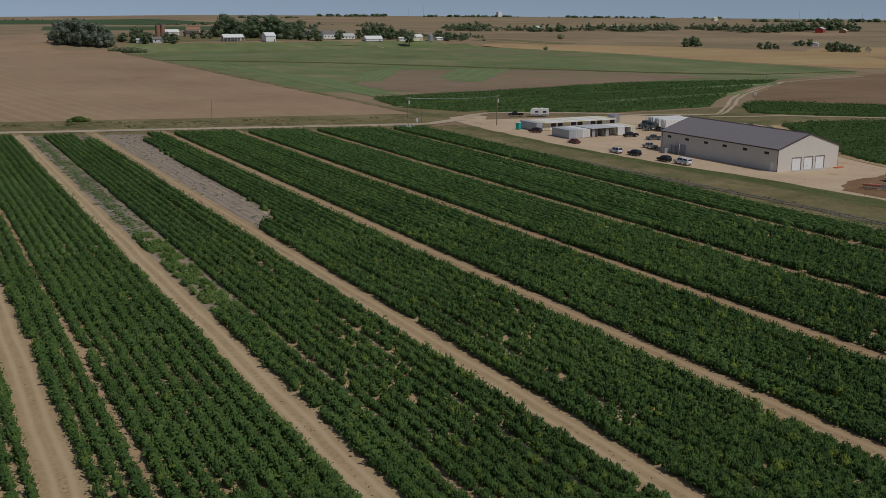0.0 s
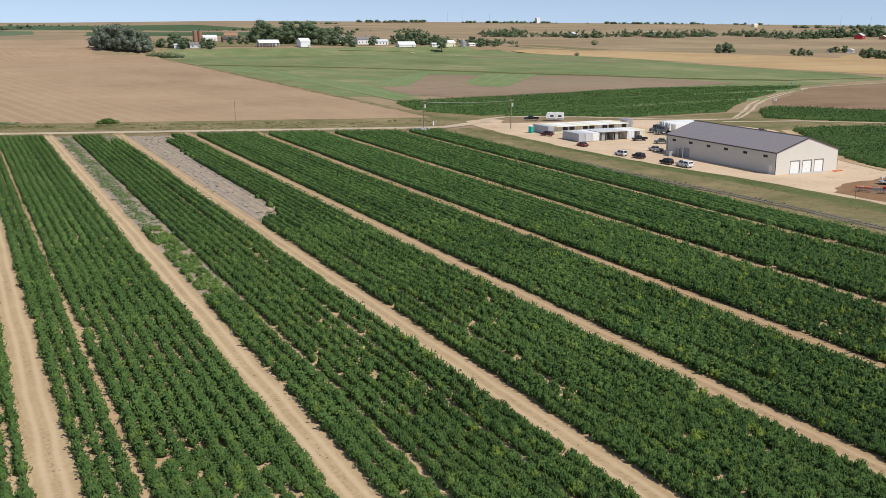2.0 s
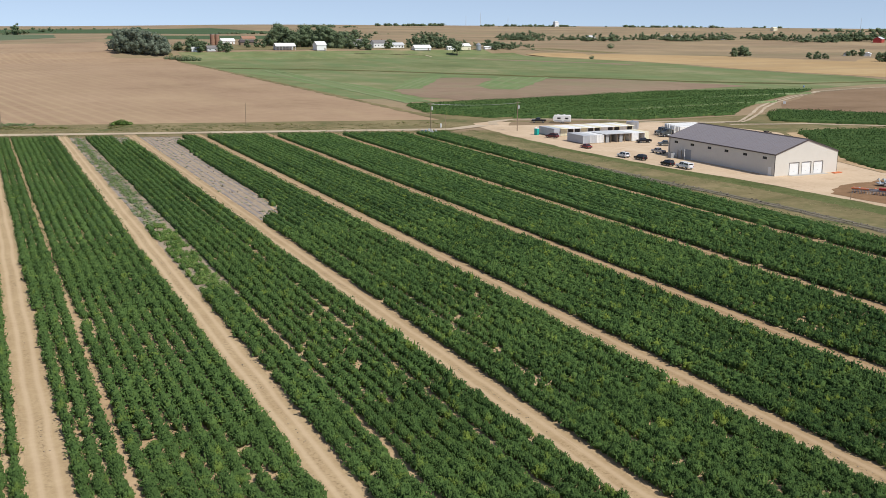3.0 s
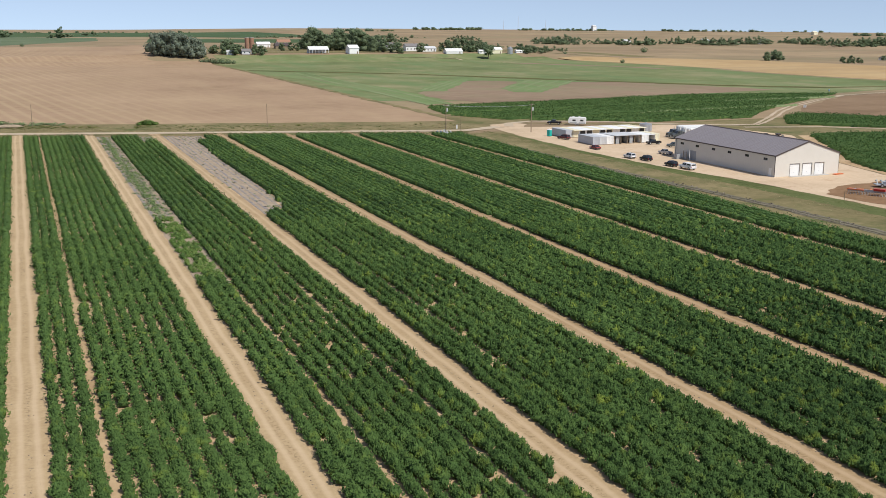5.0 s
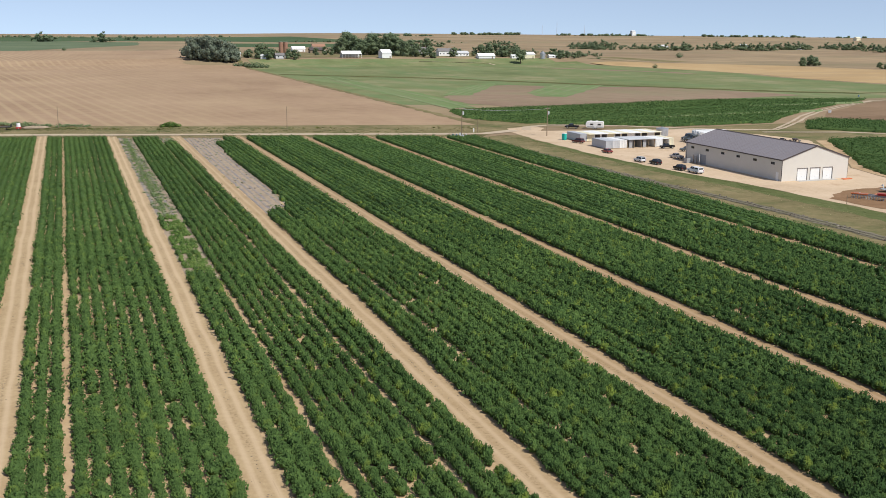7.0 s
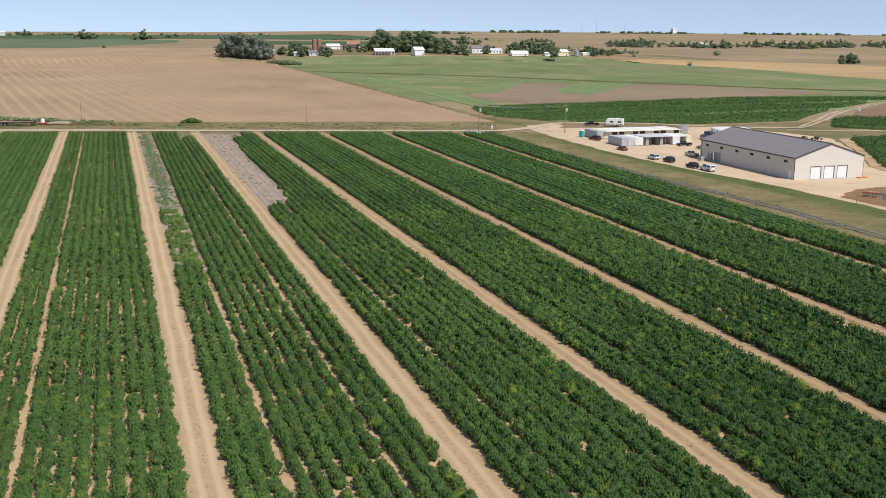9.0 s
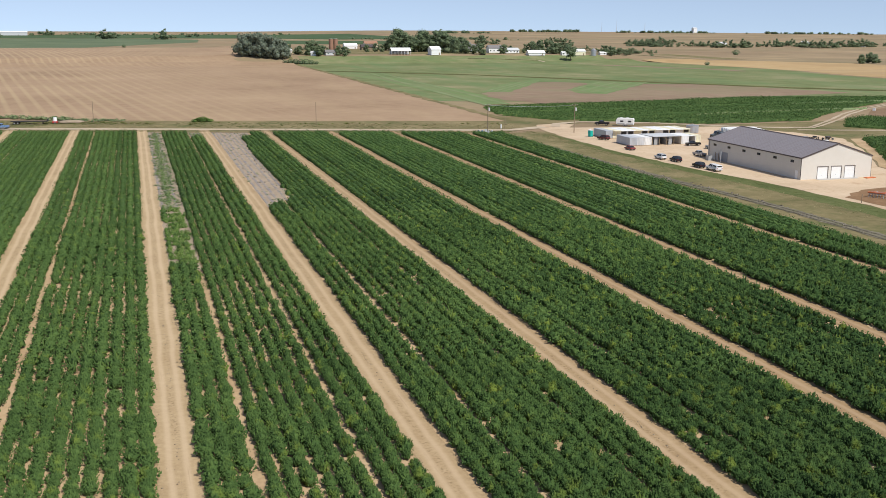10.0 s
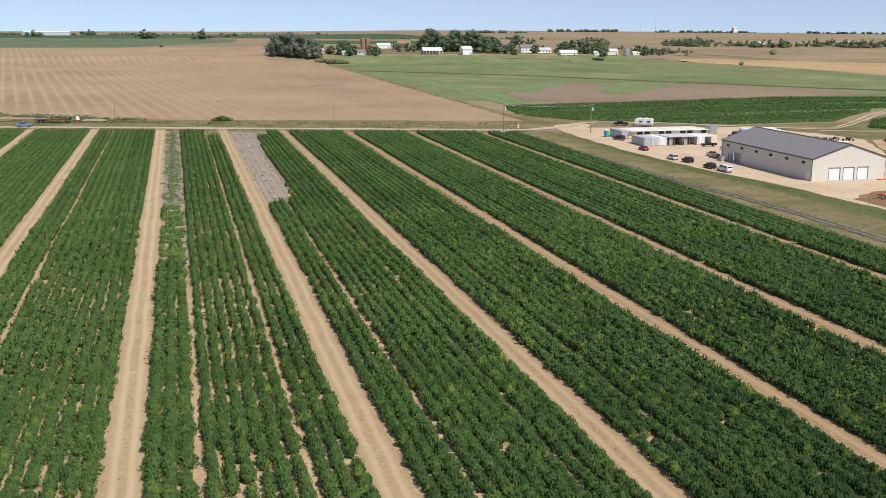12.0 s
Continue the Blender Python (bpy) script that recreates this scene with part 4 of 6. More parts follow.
WOOD = plain("weathered_wood", (0.26, 0.20, 0.14), 0.9, 0, 0.4, 3, 0.1)
CONCRETE = plain("concrete", (0.42, 0.41, 0.39), 0.9, 0, 0.4, 1.0, 0.2)
ORANGE = plain("orange_plastic", (0.62, 0.16, 0.05), 0.6, 0, 0.35)
RED = plain("red_paint", (0.42, 0.035, 0.03), 0.4, 0, 0.2)
TEAL = plain("teal_plastic", (0.01, 0.42, 0.36), 0.45, 0, 0.15)
CREAM = plain("cream_metal", (0.74, 0.69, 0.50), 0.55, 0, 0.2)
BRICK = plain("red_brown_brick", (0.33, 0.185, 0.125), 0.9, 0, 0.3, 0.6, 0.1)
SHINGLE = plain("grey_shingles", (0.20, 0.19, 0.19), 0.9, 0, 0.3, 0.8, 0.1)
BLUE = plain("faded_blue_paint", (0.16, 0.27, 0.45), 0.4, 0, 0.2)
RED_LAMP = plain("red_lens", (0.35, 0.01, 0.01), 0.2, 0, 0.05)
LENS = plain("clear_lens", (0.75, 0.76, 0.78), 0.15, 0, 0.05)
TARP = plain("silver_tarp", (0.42, 0.47, 0.50), 0.45, 0, 0.3)


def thing(name, label, category, group="", at=(0, 0, 0), turn=0.0):
    ob = tagged(new(name), label, category, group)
    ob.matrix_basis = pose(*at, 0, 0, turn)
    return ob


def metal_building():
    x0, x1, y0, y1, e, r = 183.8, 204.1, 172.3, 214.2, 5.35, 8.55
    xm = (x0 + x1) / 2
    b = thing("metal_building", "long tan metal building with dark roof and white roller doors", "building")
    doors = [(188.5, 191.5), (192.5, 195.4), (196.4, 199.3)]
    # south gable wall with the three openings
    bm = bmesh.new()
    edges = [x0] + [v for d in doors for v in d] + [x1]
    for a, c in zip(edges[0::2], edges[1::2]):
        box(bm, (a, y0, 0), (c, y0 + 0.2, 3.05))
    box(bm, (x0, y0, 3.05), (x1, y0 + 0.2, e))
    part("gable_wall", bm, WALL_TAN, b)
    part("gable_top", prism([(x0, e), (x1, e), (xm, r)], 1, y0, y0 + 0.2), WALL_TAN, b)
    part("gable_wall", boxes(((x0, y1 - 0.2, 0), (x1, y1, e))), WALL_TAN, b)
    part("gable_top", prism([(x0, e), (x1, e), (xm, r)], 1, y1 - 0.2, y1), WALL_TAN, b)
    wins = [210.8, 203.9, 196.8, 190.1, 183.1, 176.0]
    # west wall with six openings under the eave and one doorway
    bm = bmesh.new()
    ys = [y0 + 0.2] + [v for w in sorted(wins) for v in (w - 0.75, w + 0.75)] + [y1 - 0.2]
    box(bm, (x0, y0 + 0.2, 0), (x0 + 0.2, y1 - 0.2, 3.85))
    box(bm, (x0, y0 + 0.2, 4.5), (x0 + 0.2, y1 - 0.2, e))
    for a, c in zip(ys[0::2], ys[1::2]):
        box(bm, (x0, a, 3.85), (x0 + 0.2, c, 4.5))
    part("side_wall", bm, WALL_TAN, b)
    part("side_wall", boxes(((x1 - 0.2, y0 + 0.2, 0), (x1, y1 - 0.2, e))), WALL_TAN, b)
    # upright ribs of the siding
    rib = bmesh.new()
    k = y0 + 0.6
    while k < y1 - 0.3:
        box(rib, (x0 - 0.012, k, 0.02), (x0, k + 0.07, 3.8))
        k += 0.91
    part("siding_ribs", rib, WALL_TAN, b)
    for w in wins:
        f = part("window", boxes(((x0 + 0.02, w - 0.75, 3.85), (x0 + 0.12, w - 0.67, 4.5)), ((x0 + 0.02, w + 0.67, 3.85), (x0 + 0.12, w + 0.75, 4.5)),
                                 ((x0 + 0.02, w - 0.67, 3.85), (x0 + 0.12, w + 0.67, 3.92)), ((x0 + 0.02, w - 0.67, 4.43), (x0 + 0.12, w + 0.67, 4.5)),
                                 ((x0 + 0.02, w - 0.03, 3.92), (x0 + 0.12, w + 0.03, 4.43))), TRIM_DARK, b, "dark framed slot window")
        part("pane", boxes(((x0 + 0.06, w - 0.67, 3.92), (x0 + 0.08, w + 0.67, 4.43))), GLASS, f)
    for a, c in doors:
        d = part("roller_door", boxes(((a, y0 + 0.15, 0.02), (c, y0 + 0.18, 3.05))), WHITE, b, "white panelled roller door")
        for i in range(6):
            part("door_panel", boxes(((a + 0.04, y0 + 0.11, 0.04 + 0.5 * i), (c - 0.04, y0 + 0.148, 0.525 + 0.5 * i))), WHITE, d)
        part("door_frame", boxes(((a - 0.12, y0 - 0.03, 0), (a, y0, 3.17)), ((c, y0 - 0.03, 0), (c + 0.12, y0, 3.17)), ((a, y0 - 0.03, 3.05), (c, y0, 3.17))), TRIM_DARK, d)
        part("handle", boxes(((a + 1.3, y0 + 0.08, 0.9), (a + 1.5, y0 + 0.11, 1.0))), STEEL, d)
    part("side_door", boxes(((x0 - 0.05, 173.5, 0.05), (x0 - 0.005, 174.5, 2.15)), bevel=0.01), WHITE, b, "plain white side door")
    part("side_door", boxes(((x0 - 0.05, 204.2, 0.05), (x0 - 0.005, 207.2, 2.7)), bevel=0.01), GREY, b, "wide grey side door")
    # roof slopes with standing seams
    for s, name in ((-1, "roof_slope"), (1, "roof_slope")):
        ex = xm + s * (xm - x0 + 0.15)
        ez = e - 0.15 * (r - e) / (xm - x0)
        o = [(ex, ez + 0.02), (xm, r + 0.02), (xm, r + 0.16), (ex, ez + 0.16)]
        slope = part(name, prism(o, 1, y0 - 0.1, y1 + 0.1), ROOF_DARK, b)
        seams = bmesh.new()
        k = y0
        while k < y1 + 0.2:
            vs = prism([(ex, ez + 0.163), (xm, r + 0.163), (xm, r + 0.20), (ex, ez + 0.20)], 1, k, k + 0.05)
            me = bpy.data.meshes.new("t")
            vs.to_mesh(me)
            vs.free()
            seams.from_mesh(me)
            bpy.data.meshes.remove(me)
            k += 0.91
        part("roof_seams", seams, ROOF_DARK, slope)
        part("eave_trim", boxes(((min(ex, ex + s * 0.1), y0 - 0.1, ez - 0.12), (max(ex, ex + s * 0.1), y1 + 0.1, ez + 0.14))), TRIM_DARK, b)
        for yy in (y0 - 0.16, y1 + 0.102):
            part("rake_trim", prism([(ex, ez - 0.12), (xm, r - 0.12), (xm, r + 0.2), (ex, ez + 0.2)], 1, yy, yy + 0.055), TRIM_DARK, b)
        cx = x0 - 0.06 if s < 0 else x1 + 0.005
        part("corner_trim", boxes(((cx, y0 - 0.04, 0.02), (cx + 0.055, y0 + 0.16, e - 0.2))), TRIM_DARK, b)
        part("downspout", rod((cx + 0.02, y1 - 0.6, 0.05), (cx + 0.02, y1 - 0.6, e - 0.2), 0.05), TRIM_DARK, b)
    part("ridge_cap", prism([(xm - 0.35, r + 0.10), (xm, r + 0.21), (xm + 0.35, r + 0.10), (xm, r + 0.27)], 1, y0 - 0.12, y1 + 0.12), TRIM_DARK, b)
    part("floor_slab", boxes(((x0 + 0.2, y0 + 0.2, 0.0), (x1 - 0.2, y1 - 0.2, 0.1))), CONCRETE, b)
    part("door_apron", boxes(((188, y0 - 1.6, 0.05), (200, y0 - 0.05, 0.12)), bevel=0.02), CONCRETE, b, "stained grey concrete apron")


metal_building()
t = thing("air_unit", "grey outdoor air unit beside the building wall", "air unit", at=(181.4, 209.6, 0.07))
part("casing", boxes(((-0.6, -0.7, 0.1), (0.6, 0.7, 1.3)), bevel=0.05), GREY, t)
part("base", boxes(((-0.75, -0.85, 0), (0.75, 0.85, 0.1))), CONCRETE, t)
part("fan_grille", rod((0, 0, 1.3), (0, 0, 1.36), 0.45, 0.45, 16), BLACK, t)
t = thing("screen_fence", "grey board screen beside the building wall", "screen", at=(182.7, 207.6, 0.07), turn=90)
for i in range(4):
    part("board", boxes(((-0.8 + 0.4 * i, -0.03, 0.1), (-0.43 + 0.4 * i, 0.03, 2.1)), bevel=0.01), GREY, t)
for px in (-0.8, 0.75):
    part("post", boxes(((px, 0.031, 0), (px + 0.1, 0.13, 2.4))), WOOD, t)
t = thing("white_post", "slim white post beside the building wall", "post", at=(181.9, 204.6, 0.07))
part("post", rod((0, 0, 0), (0, 0, 2.9), 0.07, 0.07, 10), WHITE, t)
part("cap", rod((0, 0, 2.9), (0, 0, 2.98), 0.1, 0.04, 10), PALE_GREY, t)
t = thing("orange_panels", "stack of orange plastic panels on the dirt", "panels", at=(202.5, 170.6, 0.07), turn=8)
for i in range(3):
    part("panel", boxes(((-1.5 + 0.1 * i, -0.6, 0.02 + 0.07 * i), (1.5, 0.6 - 0.1 * i, 0.08 + 0.07 * i)), bevel=0.02), ORANGE, t)


# ---- storage containers and sheds in the yard ----
def container(at, turn=0.0, material=None, length=7.5, label="", open_end=False):
    """A shipping container, doors towards -y."""
    c = thing("shipping_container", label or "weathered grey shipping container in the dirt yard", "container", "yard containers", at, turn)
    w, h = 1.22, 2.55
    part("roof", boxes(((-w, 0, h - 0.06), (w, length, h))), material, c)
    part("floor", boxes(((-w, 0, 0), (w, length, 0.15))), WOOD, c)
    for s in (-1, 1):
        n = int((length - 0.3) / 0.55)
        o = [(s * (w - 0.06), length - 0.08), (s * (w - 0.06), 0.1), (s * w, 0.1)]
        for i in range(n):
            y = 0.2 + i * 0.55
            o += [(s * w, y), (s * (w - 0.035), y + 0.06), (s * (w - 0.035), y + 0.30), (s * w, y + 0.36)]
        part("side_panel", upright(o + [(s * w, length - 0.08)], 0.15, h - 0.06), material, c)
    part("end_panel", boxes(((-w + 0.06, length - 0.08, 0.15), (w - 0.06, length, h - 0.06))), material, c)
    for sx in (-w, w - 0.1):
        part("corner_post", boxes(((sx, -0.04, 0.15), (sx + 0.1, 0.1, h - 0.06))), material, c)
    if not open_end:
        for s in (-1, 1):
            d = part("door", boxes(((min(s * 0.02, s * (w - 0.11)), 0.0, 0.17), (max(s * 0.02, s * (w - 0.11)), 0.06, h - 0.08))), material, c)
            for k in (0.35, 0.8):
                part("lock_rod", rod((s * k, -0.03, 0.2), (s * k, -0.03, h - 0.12), 0.025, n=6), STEEL, d)
    return c


for i, (mt, lab) in enumerate(((BOX_GREY, "weathered grey shipping container in the dirt yard"), (PALE_GREY, "pale grey shipping container in the dirt yard"),
                               (WHITE, "white shipping container in the dirt yard"))):
    container((176.4 + 2.5 * i, 244.5, 0.07), 0, mt, 9.0, lab)
container((194.2, 244.5, 0.07), 0, WHITE, 9.0, "white shipping container in the dirt yard")
container((196.7, 244.5, 0.07), 0, WHITE, 9.0, "white open shipping container in the dirt yard", True)
container((199.4, 246.0, 0.07), 0, CREAM, 7.5, "cream shipping container at the end of a row")

t = thing("open_shed", "open-fronted shed with a pale roof between containers", "shed", at=(187.9, 244.6, 0.07))
part("roof", prism([(-0.5, 2.62), (9.0, 2.52), (9.0, 2.62), (-0.5, 2.72)], 0, -5.0, 5.0), PALE_GREY, t)
part("back_wall", boxes(((-4.9, 8.8, 0), (4.9, 8.9, 2.5))), PALE_GREY, t)
for x in (-4.9, -2.5, 0.0, 2.5, 4.75):
    part("post", boxes(((x, 0.1, 0), (x + 0.15, 0.25, 2.6))), WOOD, t)
for x in (-2.45, 0.05):
    part("partition", boxes(((x, 0.3, 0), (x + 0.08, 8.7, 2.5))), GREY, t)
for x in (-3.7, 1.3):
    part("half_door", boxes(((x - 0.6, 0.12, 0.05), (x + 0.55, 0.2, 2.4)), bevel=0.02), GREY, t)

# the long second row: containers side by side under one pale roof line
for i in range(12):
    mt = BOX_GREY if i == 0 else (WHITE, CREAM, WHITE, WHITE, CREAM)[i % 5]
    c = container((178.2 + 2.55 * i, 264.5, 0.07), 0, mt, 9.5,
                  "weathered grey shipping container in the dirt yard" if i == 0 else "pale shipping container in the back row of the yard")
    # black panels on closed doors stand in for the shade inside openings
    if i in (2, 3, 5, 6, 8, 9, 11):
        part("hatch", boxes(((-0.95, -0.09, 1.15), (0.95, -0.045, 2.2)), bevel=0.01), BLACK, c, "black panel standing in for a shaded opening")
    if i:
        part("awning", prism([(-1.1, 2.42), (0.02, 2.56), (0.02, 2.62), (-1.1, 2.48)], 0, -1.24, 1.24), mt, c)


t = thing("portable_toilet", "teal plastic portable toilet on the dirt yard", "toilet", at=(174.6, 271.2, 0.07), turn=20)
part("cabin", boxes(((-0.58, -0.58, 0.1), (0.58, 0.58, 2.1)), bevel=0.04), TEAL, t)
part("roof", prism([(-0.62, 2.1), (0.62, 2.1), (0.5, 2.28), (0, 2.36), (-0.5, 2.28)], 1, -0.62, 0.62), WHITE, t, "white domed roof")
part("door", boxes(((-0.42, -0.62, 0.18), (0.42, -0.581, 2.0)), bevel=0.01), TEAL, t)
part("skid", boxes(((-0.6, -0.6, 0), (-0.4, 0.6, 0.1)), ((0.4, -0.6, 0), (0.6, 0.6, 0.1))), BLACK, t)
part("vent_pipe", rod((0.4, 0.45, 2.1), (0.4, 0.45, 2.65), 0.05), WHITE, t)

t = thing("water_tank", "round galvanised steel tank behind the containers", "tank", at=(214.2, 274.0, 0.07))
part("shell", lathe([v for i in range(9) for v in ((2.1, 0.283 * i), (2.14, 0.283 * i + 0.14))] + [(2.1, 2.55)], 28), STEEL, t)
part("lid", rod((0, 0, 2.55), (0, 0, 2.85), 2.13, 0.35, 28), STEEL, t)
part("hatch", rod((0, 0, 2.82), (0, 0, 3.0), 0.35, n=12), STEEL, t)
part("ladder", boxes(((-0.25, -2.23, 0.1), (-0.2, -2.18, 2.55)), ((0.2, -2.23, 0.1), (0.25, -2.18, 2.55)), *[((-0.2, -2.22, 0.4 + 0.4 * i), (0.2, -2.19, 0.44 + 0.4 * i)) for i in range(5)]), STEEL, t)


# ---- vehicles ----
def wheels(v, xs, half, r=0.36, w=0.24):
    for x in xs:
        for s in (-1, 1):
            tyre = part("wheel", rod((x, s * half - w / 2, r), (x, s * half + w / 2, r), r, n=18), RUBBER, v)
            part("rim", rod((x, s * (half + w / 2) - 0.01, r), (x, s * (half + w / 2) + 0.015, r), r * 0.6, r * 0.5, 12), STEEL, tyre)


def lamps(v, x0, x1, half, z):
    for s in (-1, 1):
        part("headlight", boxes(((x1 - 0.02, s * half - 0.2, z), (x1 + 0.03, s * half + 0.2, z + 0.16)), bevel=0.02), LENS, v)
        part("tail_light", boxes(((x0 - 0.03, s * (half + 0.05) - 0.1, z), (x0 + 0.02, s * (half + 0.05) + 0.1, z + 0.28)), bevel=0.02), RED_LAMP, v)


def cabin(v, base, top, half, paint):
    """Glass house: base and top give (x rear, x front, z); the roof is painted."""
    (a0, a1, az), (b0, b1, bz) = base, top
    bm = bmesh.new()
    h2 = half * 0.80
    lo = [bm.verts.new(p) for p in ((a0, -half, az), (a1, -half, az), (a1, half, az), (a0, half, az))]
    hi = [bm.verts.new(p) for p in ((b0, -h2, bz), (b1, -h2, bz), (b1, h2, bz), (b0, h2, bz))]
    bm.faces.new(hi)
    bm.faces.new(lo[::-1])
    for i in range(4):
        j = (i + 1) % 4
        bm.faces.new((lo[i], lo[j], hi[j], hi[i]))
    part("cabin_glass", bm, GLASS, v, "dark tinted windows")
    part("roof", boxes(((b0 - 0.04, -h2 - 0.03, bz - 0.03), (b1 + 0.04, h2 + 0.03, bz + 0.06)), bevel=0.03), paint, v)
    for s in (-1, 1):
        for k in (0.0, 0.5, 1.0):
            xb, xt = a0 + (a1 - a0) * k, b0 + (b1 - b0) * k
            part("pillar", rod((xb, s * half, az), (xt, s * (h2 + 0.01), bz), 0.05, n=6), paint, v)


def car(kind, paint, at, turn, label, size=0.93):
    """A parked car, nose towards its own +x."""
    v = thing(dict(sedan="sedan_car", suv="suv_car", pickup="pickup_truck", topper="pickup_truck")[kind], label, "car" if kind in ("sedan", "suv") else "truck", "parked vehicles", at, turn)
    if kind == "sedan":
        o = [(-2.3, 0.35), (2.3, 0.32), (2.36, 0.62), (1.1, 0.86), (-0.9, 0.92), (-2.2, 0.95), (-2.36, 0.7)]
        part("body", prism([(x, z) for x, z in o], 1, -0.88, 0.88, 0.06), paint, v)
        cabin(v, (-1.75, 1.15, 0.9), (-1.0, 0.35, 1.38), 0.8, paint)
        wheels(v, (-1.4, 1.4), 0.78, 0.33)
        lamps(v, -2.35, 2.33, 0.62, 0.6)
        x0, x1 = -2.38, 2.36
    elif kind == "suv":
        o = [(-2.35, 0.42), (2.3, 0.4), (2.38, 0.75), (2.2, 1.02), (1.0, 1.1), (-2.32, 1.12), (-2.4, 0.7)]
        part("body", prism(o, 1, -0.94, 0.94, 0.06), paint, v)
        cabin(v, (-2.28, 1.15, 1.08), (-2.0, 0.45, 1.72), 0.86, paint)
        wheels(v, (-1.42, 1.45), 0.83, 0.38)
        lamps(v, -2.38, 2.34, 0.66, 0.76)
        part("roof_rack", boxes(((-1.7, -0.6, 1.8), (0.2, -0.56, 1.84)), ((-1.7, 0.56, 1.8), (0.2, 0.6, 1.84)), ((-0.8, -0.56, 1.8), (-0.76, 0.56, 1.84))), BLACK, v)
        x0, x1 = -2.42, 2.38
    else:
        o = [(0.1, 0.5), (2.75, 0.5), (2.8, 0.95), (2.6, 1.12), (1.45, 1.2), (-0.55, 1.2), (-0.55, 0.5)]
        part("body", prism(o, 1, -0.98, 0.98, 0.06), paint, v)
        cabin(v, (-0.55, 1.5, 1.16), (-0.45, 0.85, 1.82), 0.9, paint)
        part("bed", boxes(((-2.75, -0.98, 0.55), (-0.58, 0.98, 0.68)), ((-2.75, -0.98, 0.68), (-0.58, -0.88, 1.2)), ((-2.75, 0.88, 0.68), (-0.58, 0.98, 1.2)), ((-0.68, -0.88, 0.68), (-0.58, 0.88, 1.2))), paint, v)
        part("tailgate", boxes(((-2.8, -0.88, 0.7), (-2.72, 0.88, 1.2)), bevel=0.02), paint, v)
        if kind == "topper":
            tp = part("topper", prism([(-2.78, 1.2), (-0.6, 1.2), (-0.66, 1.8), (-2.6, 1.8)], 1, -0.9, 0.9, 0.05), paint, v)
            part("topper_window", boxes(((-2.4, -0.94, 1.35), (-0.9, -0.905, 1.68)), ((-2.4, 0.905, 1.35), (-0.9, 0.94, 1.68))), GLASS, tp)
            part("rear_window", boxes(((-2.79, -0.7, 1.3), (-2.72, 0.7, 1.7)), bevel=0.02), GLASS, tp)
        wheels(v, (-1.75, 1.75), 0.86, 0.4, 0.28)
        lamps(v, -2.8, 2.77, 0.7, 0.82)
        x0, x1 = -2.88, 2.84
    v.scale = (size, size, size)
    part("bumper", boxes(((x1 - 0.06, -0.85, 0.42), (x1 + 0.06, 0.85, 0.6)), bevel=0.03), BLACK if kind != "topper" else STEEL, v)
    part("bumper", boxes(((x0 - 0.06, -0.85, 0.42), (x0 + 0.06, 0.85, 0.6)), bevel=0.03), BLACK if kind != "topper" else STEEL, v)
    for s in (-1, 1):
        part("mirror", boxes(((0.95, s * 1.0 - 0.1, 1.05), (1.1, s * 1.0 + 0.1, 1.2)), bevel=0.03), paint, v)
    return v


PAINT_RED = plain("dark_red_car_paint", (0.20, 0.018, 0.02), 0.25, 0, 0.15)
PAINT_MAROON = plain("maroon_car_paint", (0.10, 0.02, 0.02), 0.28, 0, 0.2)
PAINT_WHITE = plain("white_car_paint", (0.76, 0.77, 0.78), 0.25, 0, 0.12)
PAINT_BLACK = plain("black_car_paint", (0.012, 0.012, 0.015), 0.22, 0, 0.04)
PAINT_SILVER = plain("silver_car_paint", (0.42, 0.43, 0.45), 0.3, 0.4, 0.15)
PAINT_SLATE = plain("slate_paint", (0.09, 0.105, 0.11), 0.3, 0.2, 0.2)
car("sedan", PAINT_RED, (171.0, 236.3, 0.07), 91, "dark red sedan parked at the yard edge", 0.9)
car("suv", PAINT_WHITE, (169.6, 215.4, 0.07), 91, "white suv parked at the grass edge", 0.86)
car("suv", PAINT_BLACK, (171.0, 209.4, 0.07), 91, "black suv parked at the grass edge", 0.86)
car("suv", PAINT_BLACK, (171.0, 197.6, 0.07), 91, "black suv parked beside a white pickup", 0.86)
car("topper", PAINT_WHITE, (171.8, 191.6, 0.07), 91, "white pickup with a topper parked beside the grass")
car("pickup", PAINT_SILVER, (183.8, 218.6, 0.07), 96, "silver pickup parked at the building corner", 0.82)
car("pickup", PAINT_SLATE, (196.6, 232.0, 0.07), 160, "grey pickup parked in the dirt yard", 0.84)
car("pickup", PAINT_BLACK, (194.8, 240.6, 0.07), 172, "black pickup parked before the containers", 0.82)
car("suv", PAINT_MAROON, (174.9, 262.0, 0.07), 112, "maroon suv parked between container rows", 0.88)
car("pickup", PAINT_BLACK, (195.2, 305.0, 0.07), 145, "black pickup hitched to a white camper")
car("pickup", BLUE, (-12.5, y_road(-12.5), 0.16), 165, "faded blue pickup on the dirt road")

t = thing("travel_trailer", "white travel trailer parked on the track", "trailer", at=(202.0, 300.2, 0.07), turn=145)
part("body", prism([(-3.2, 0.6), (2.6, 0.6), (3.1, 1.0), (3.2, 2.0), (2.7, 2.85), (-3.0, 2.9), (-3.25, 2.5)], 1, -1.2, 1.2, 0.06), WHITE, t)
part("skirt_stripe", boxes(((-3.1, -1.215, 0.75), (2.6, -1.2, 1.05)), ((-3.1, 1.2, 0.75), (2.6, 1.215, 1.05))), GREY, t, "grey stripe")
for a, c in ((-2.4, -1.2), (0.4, 1.6)):
    part("window", boxes(((a, -1.23, 1.5), (c, -1.2, 2.1)), ((a, 1.2, 1.5), (c, 1.23, 2.1)), bevel=0.01), GLASS, t)
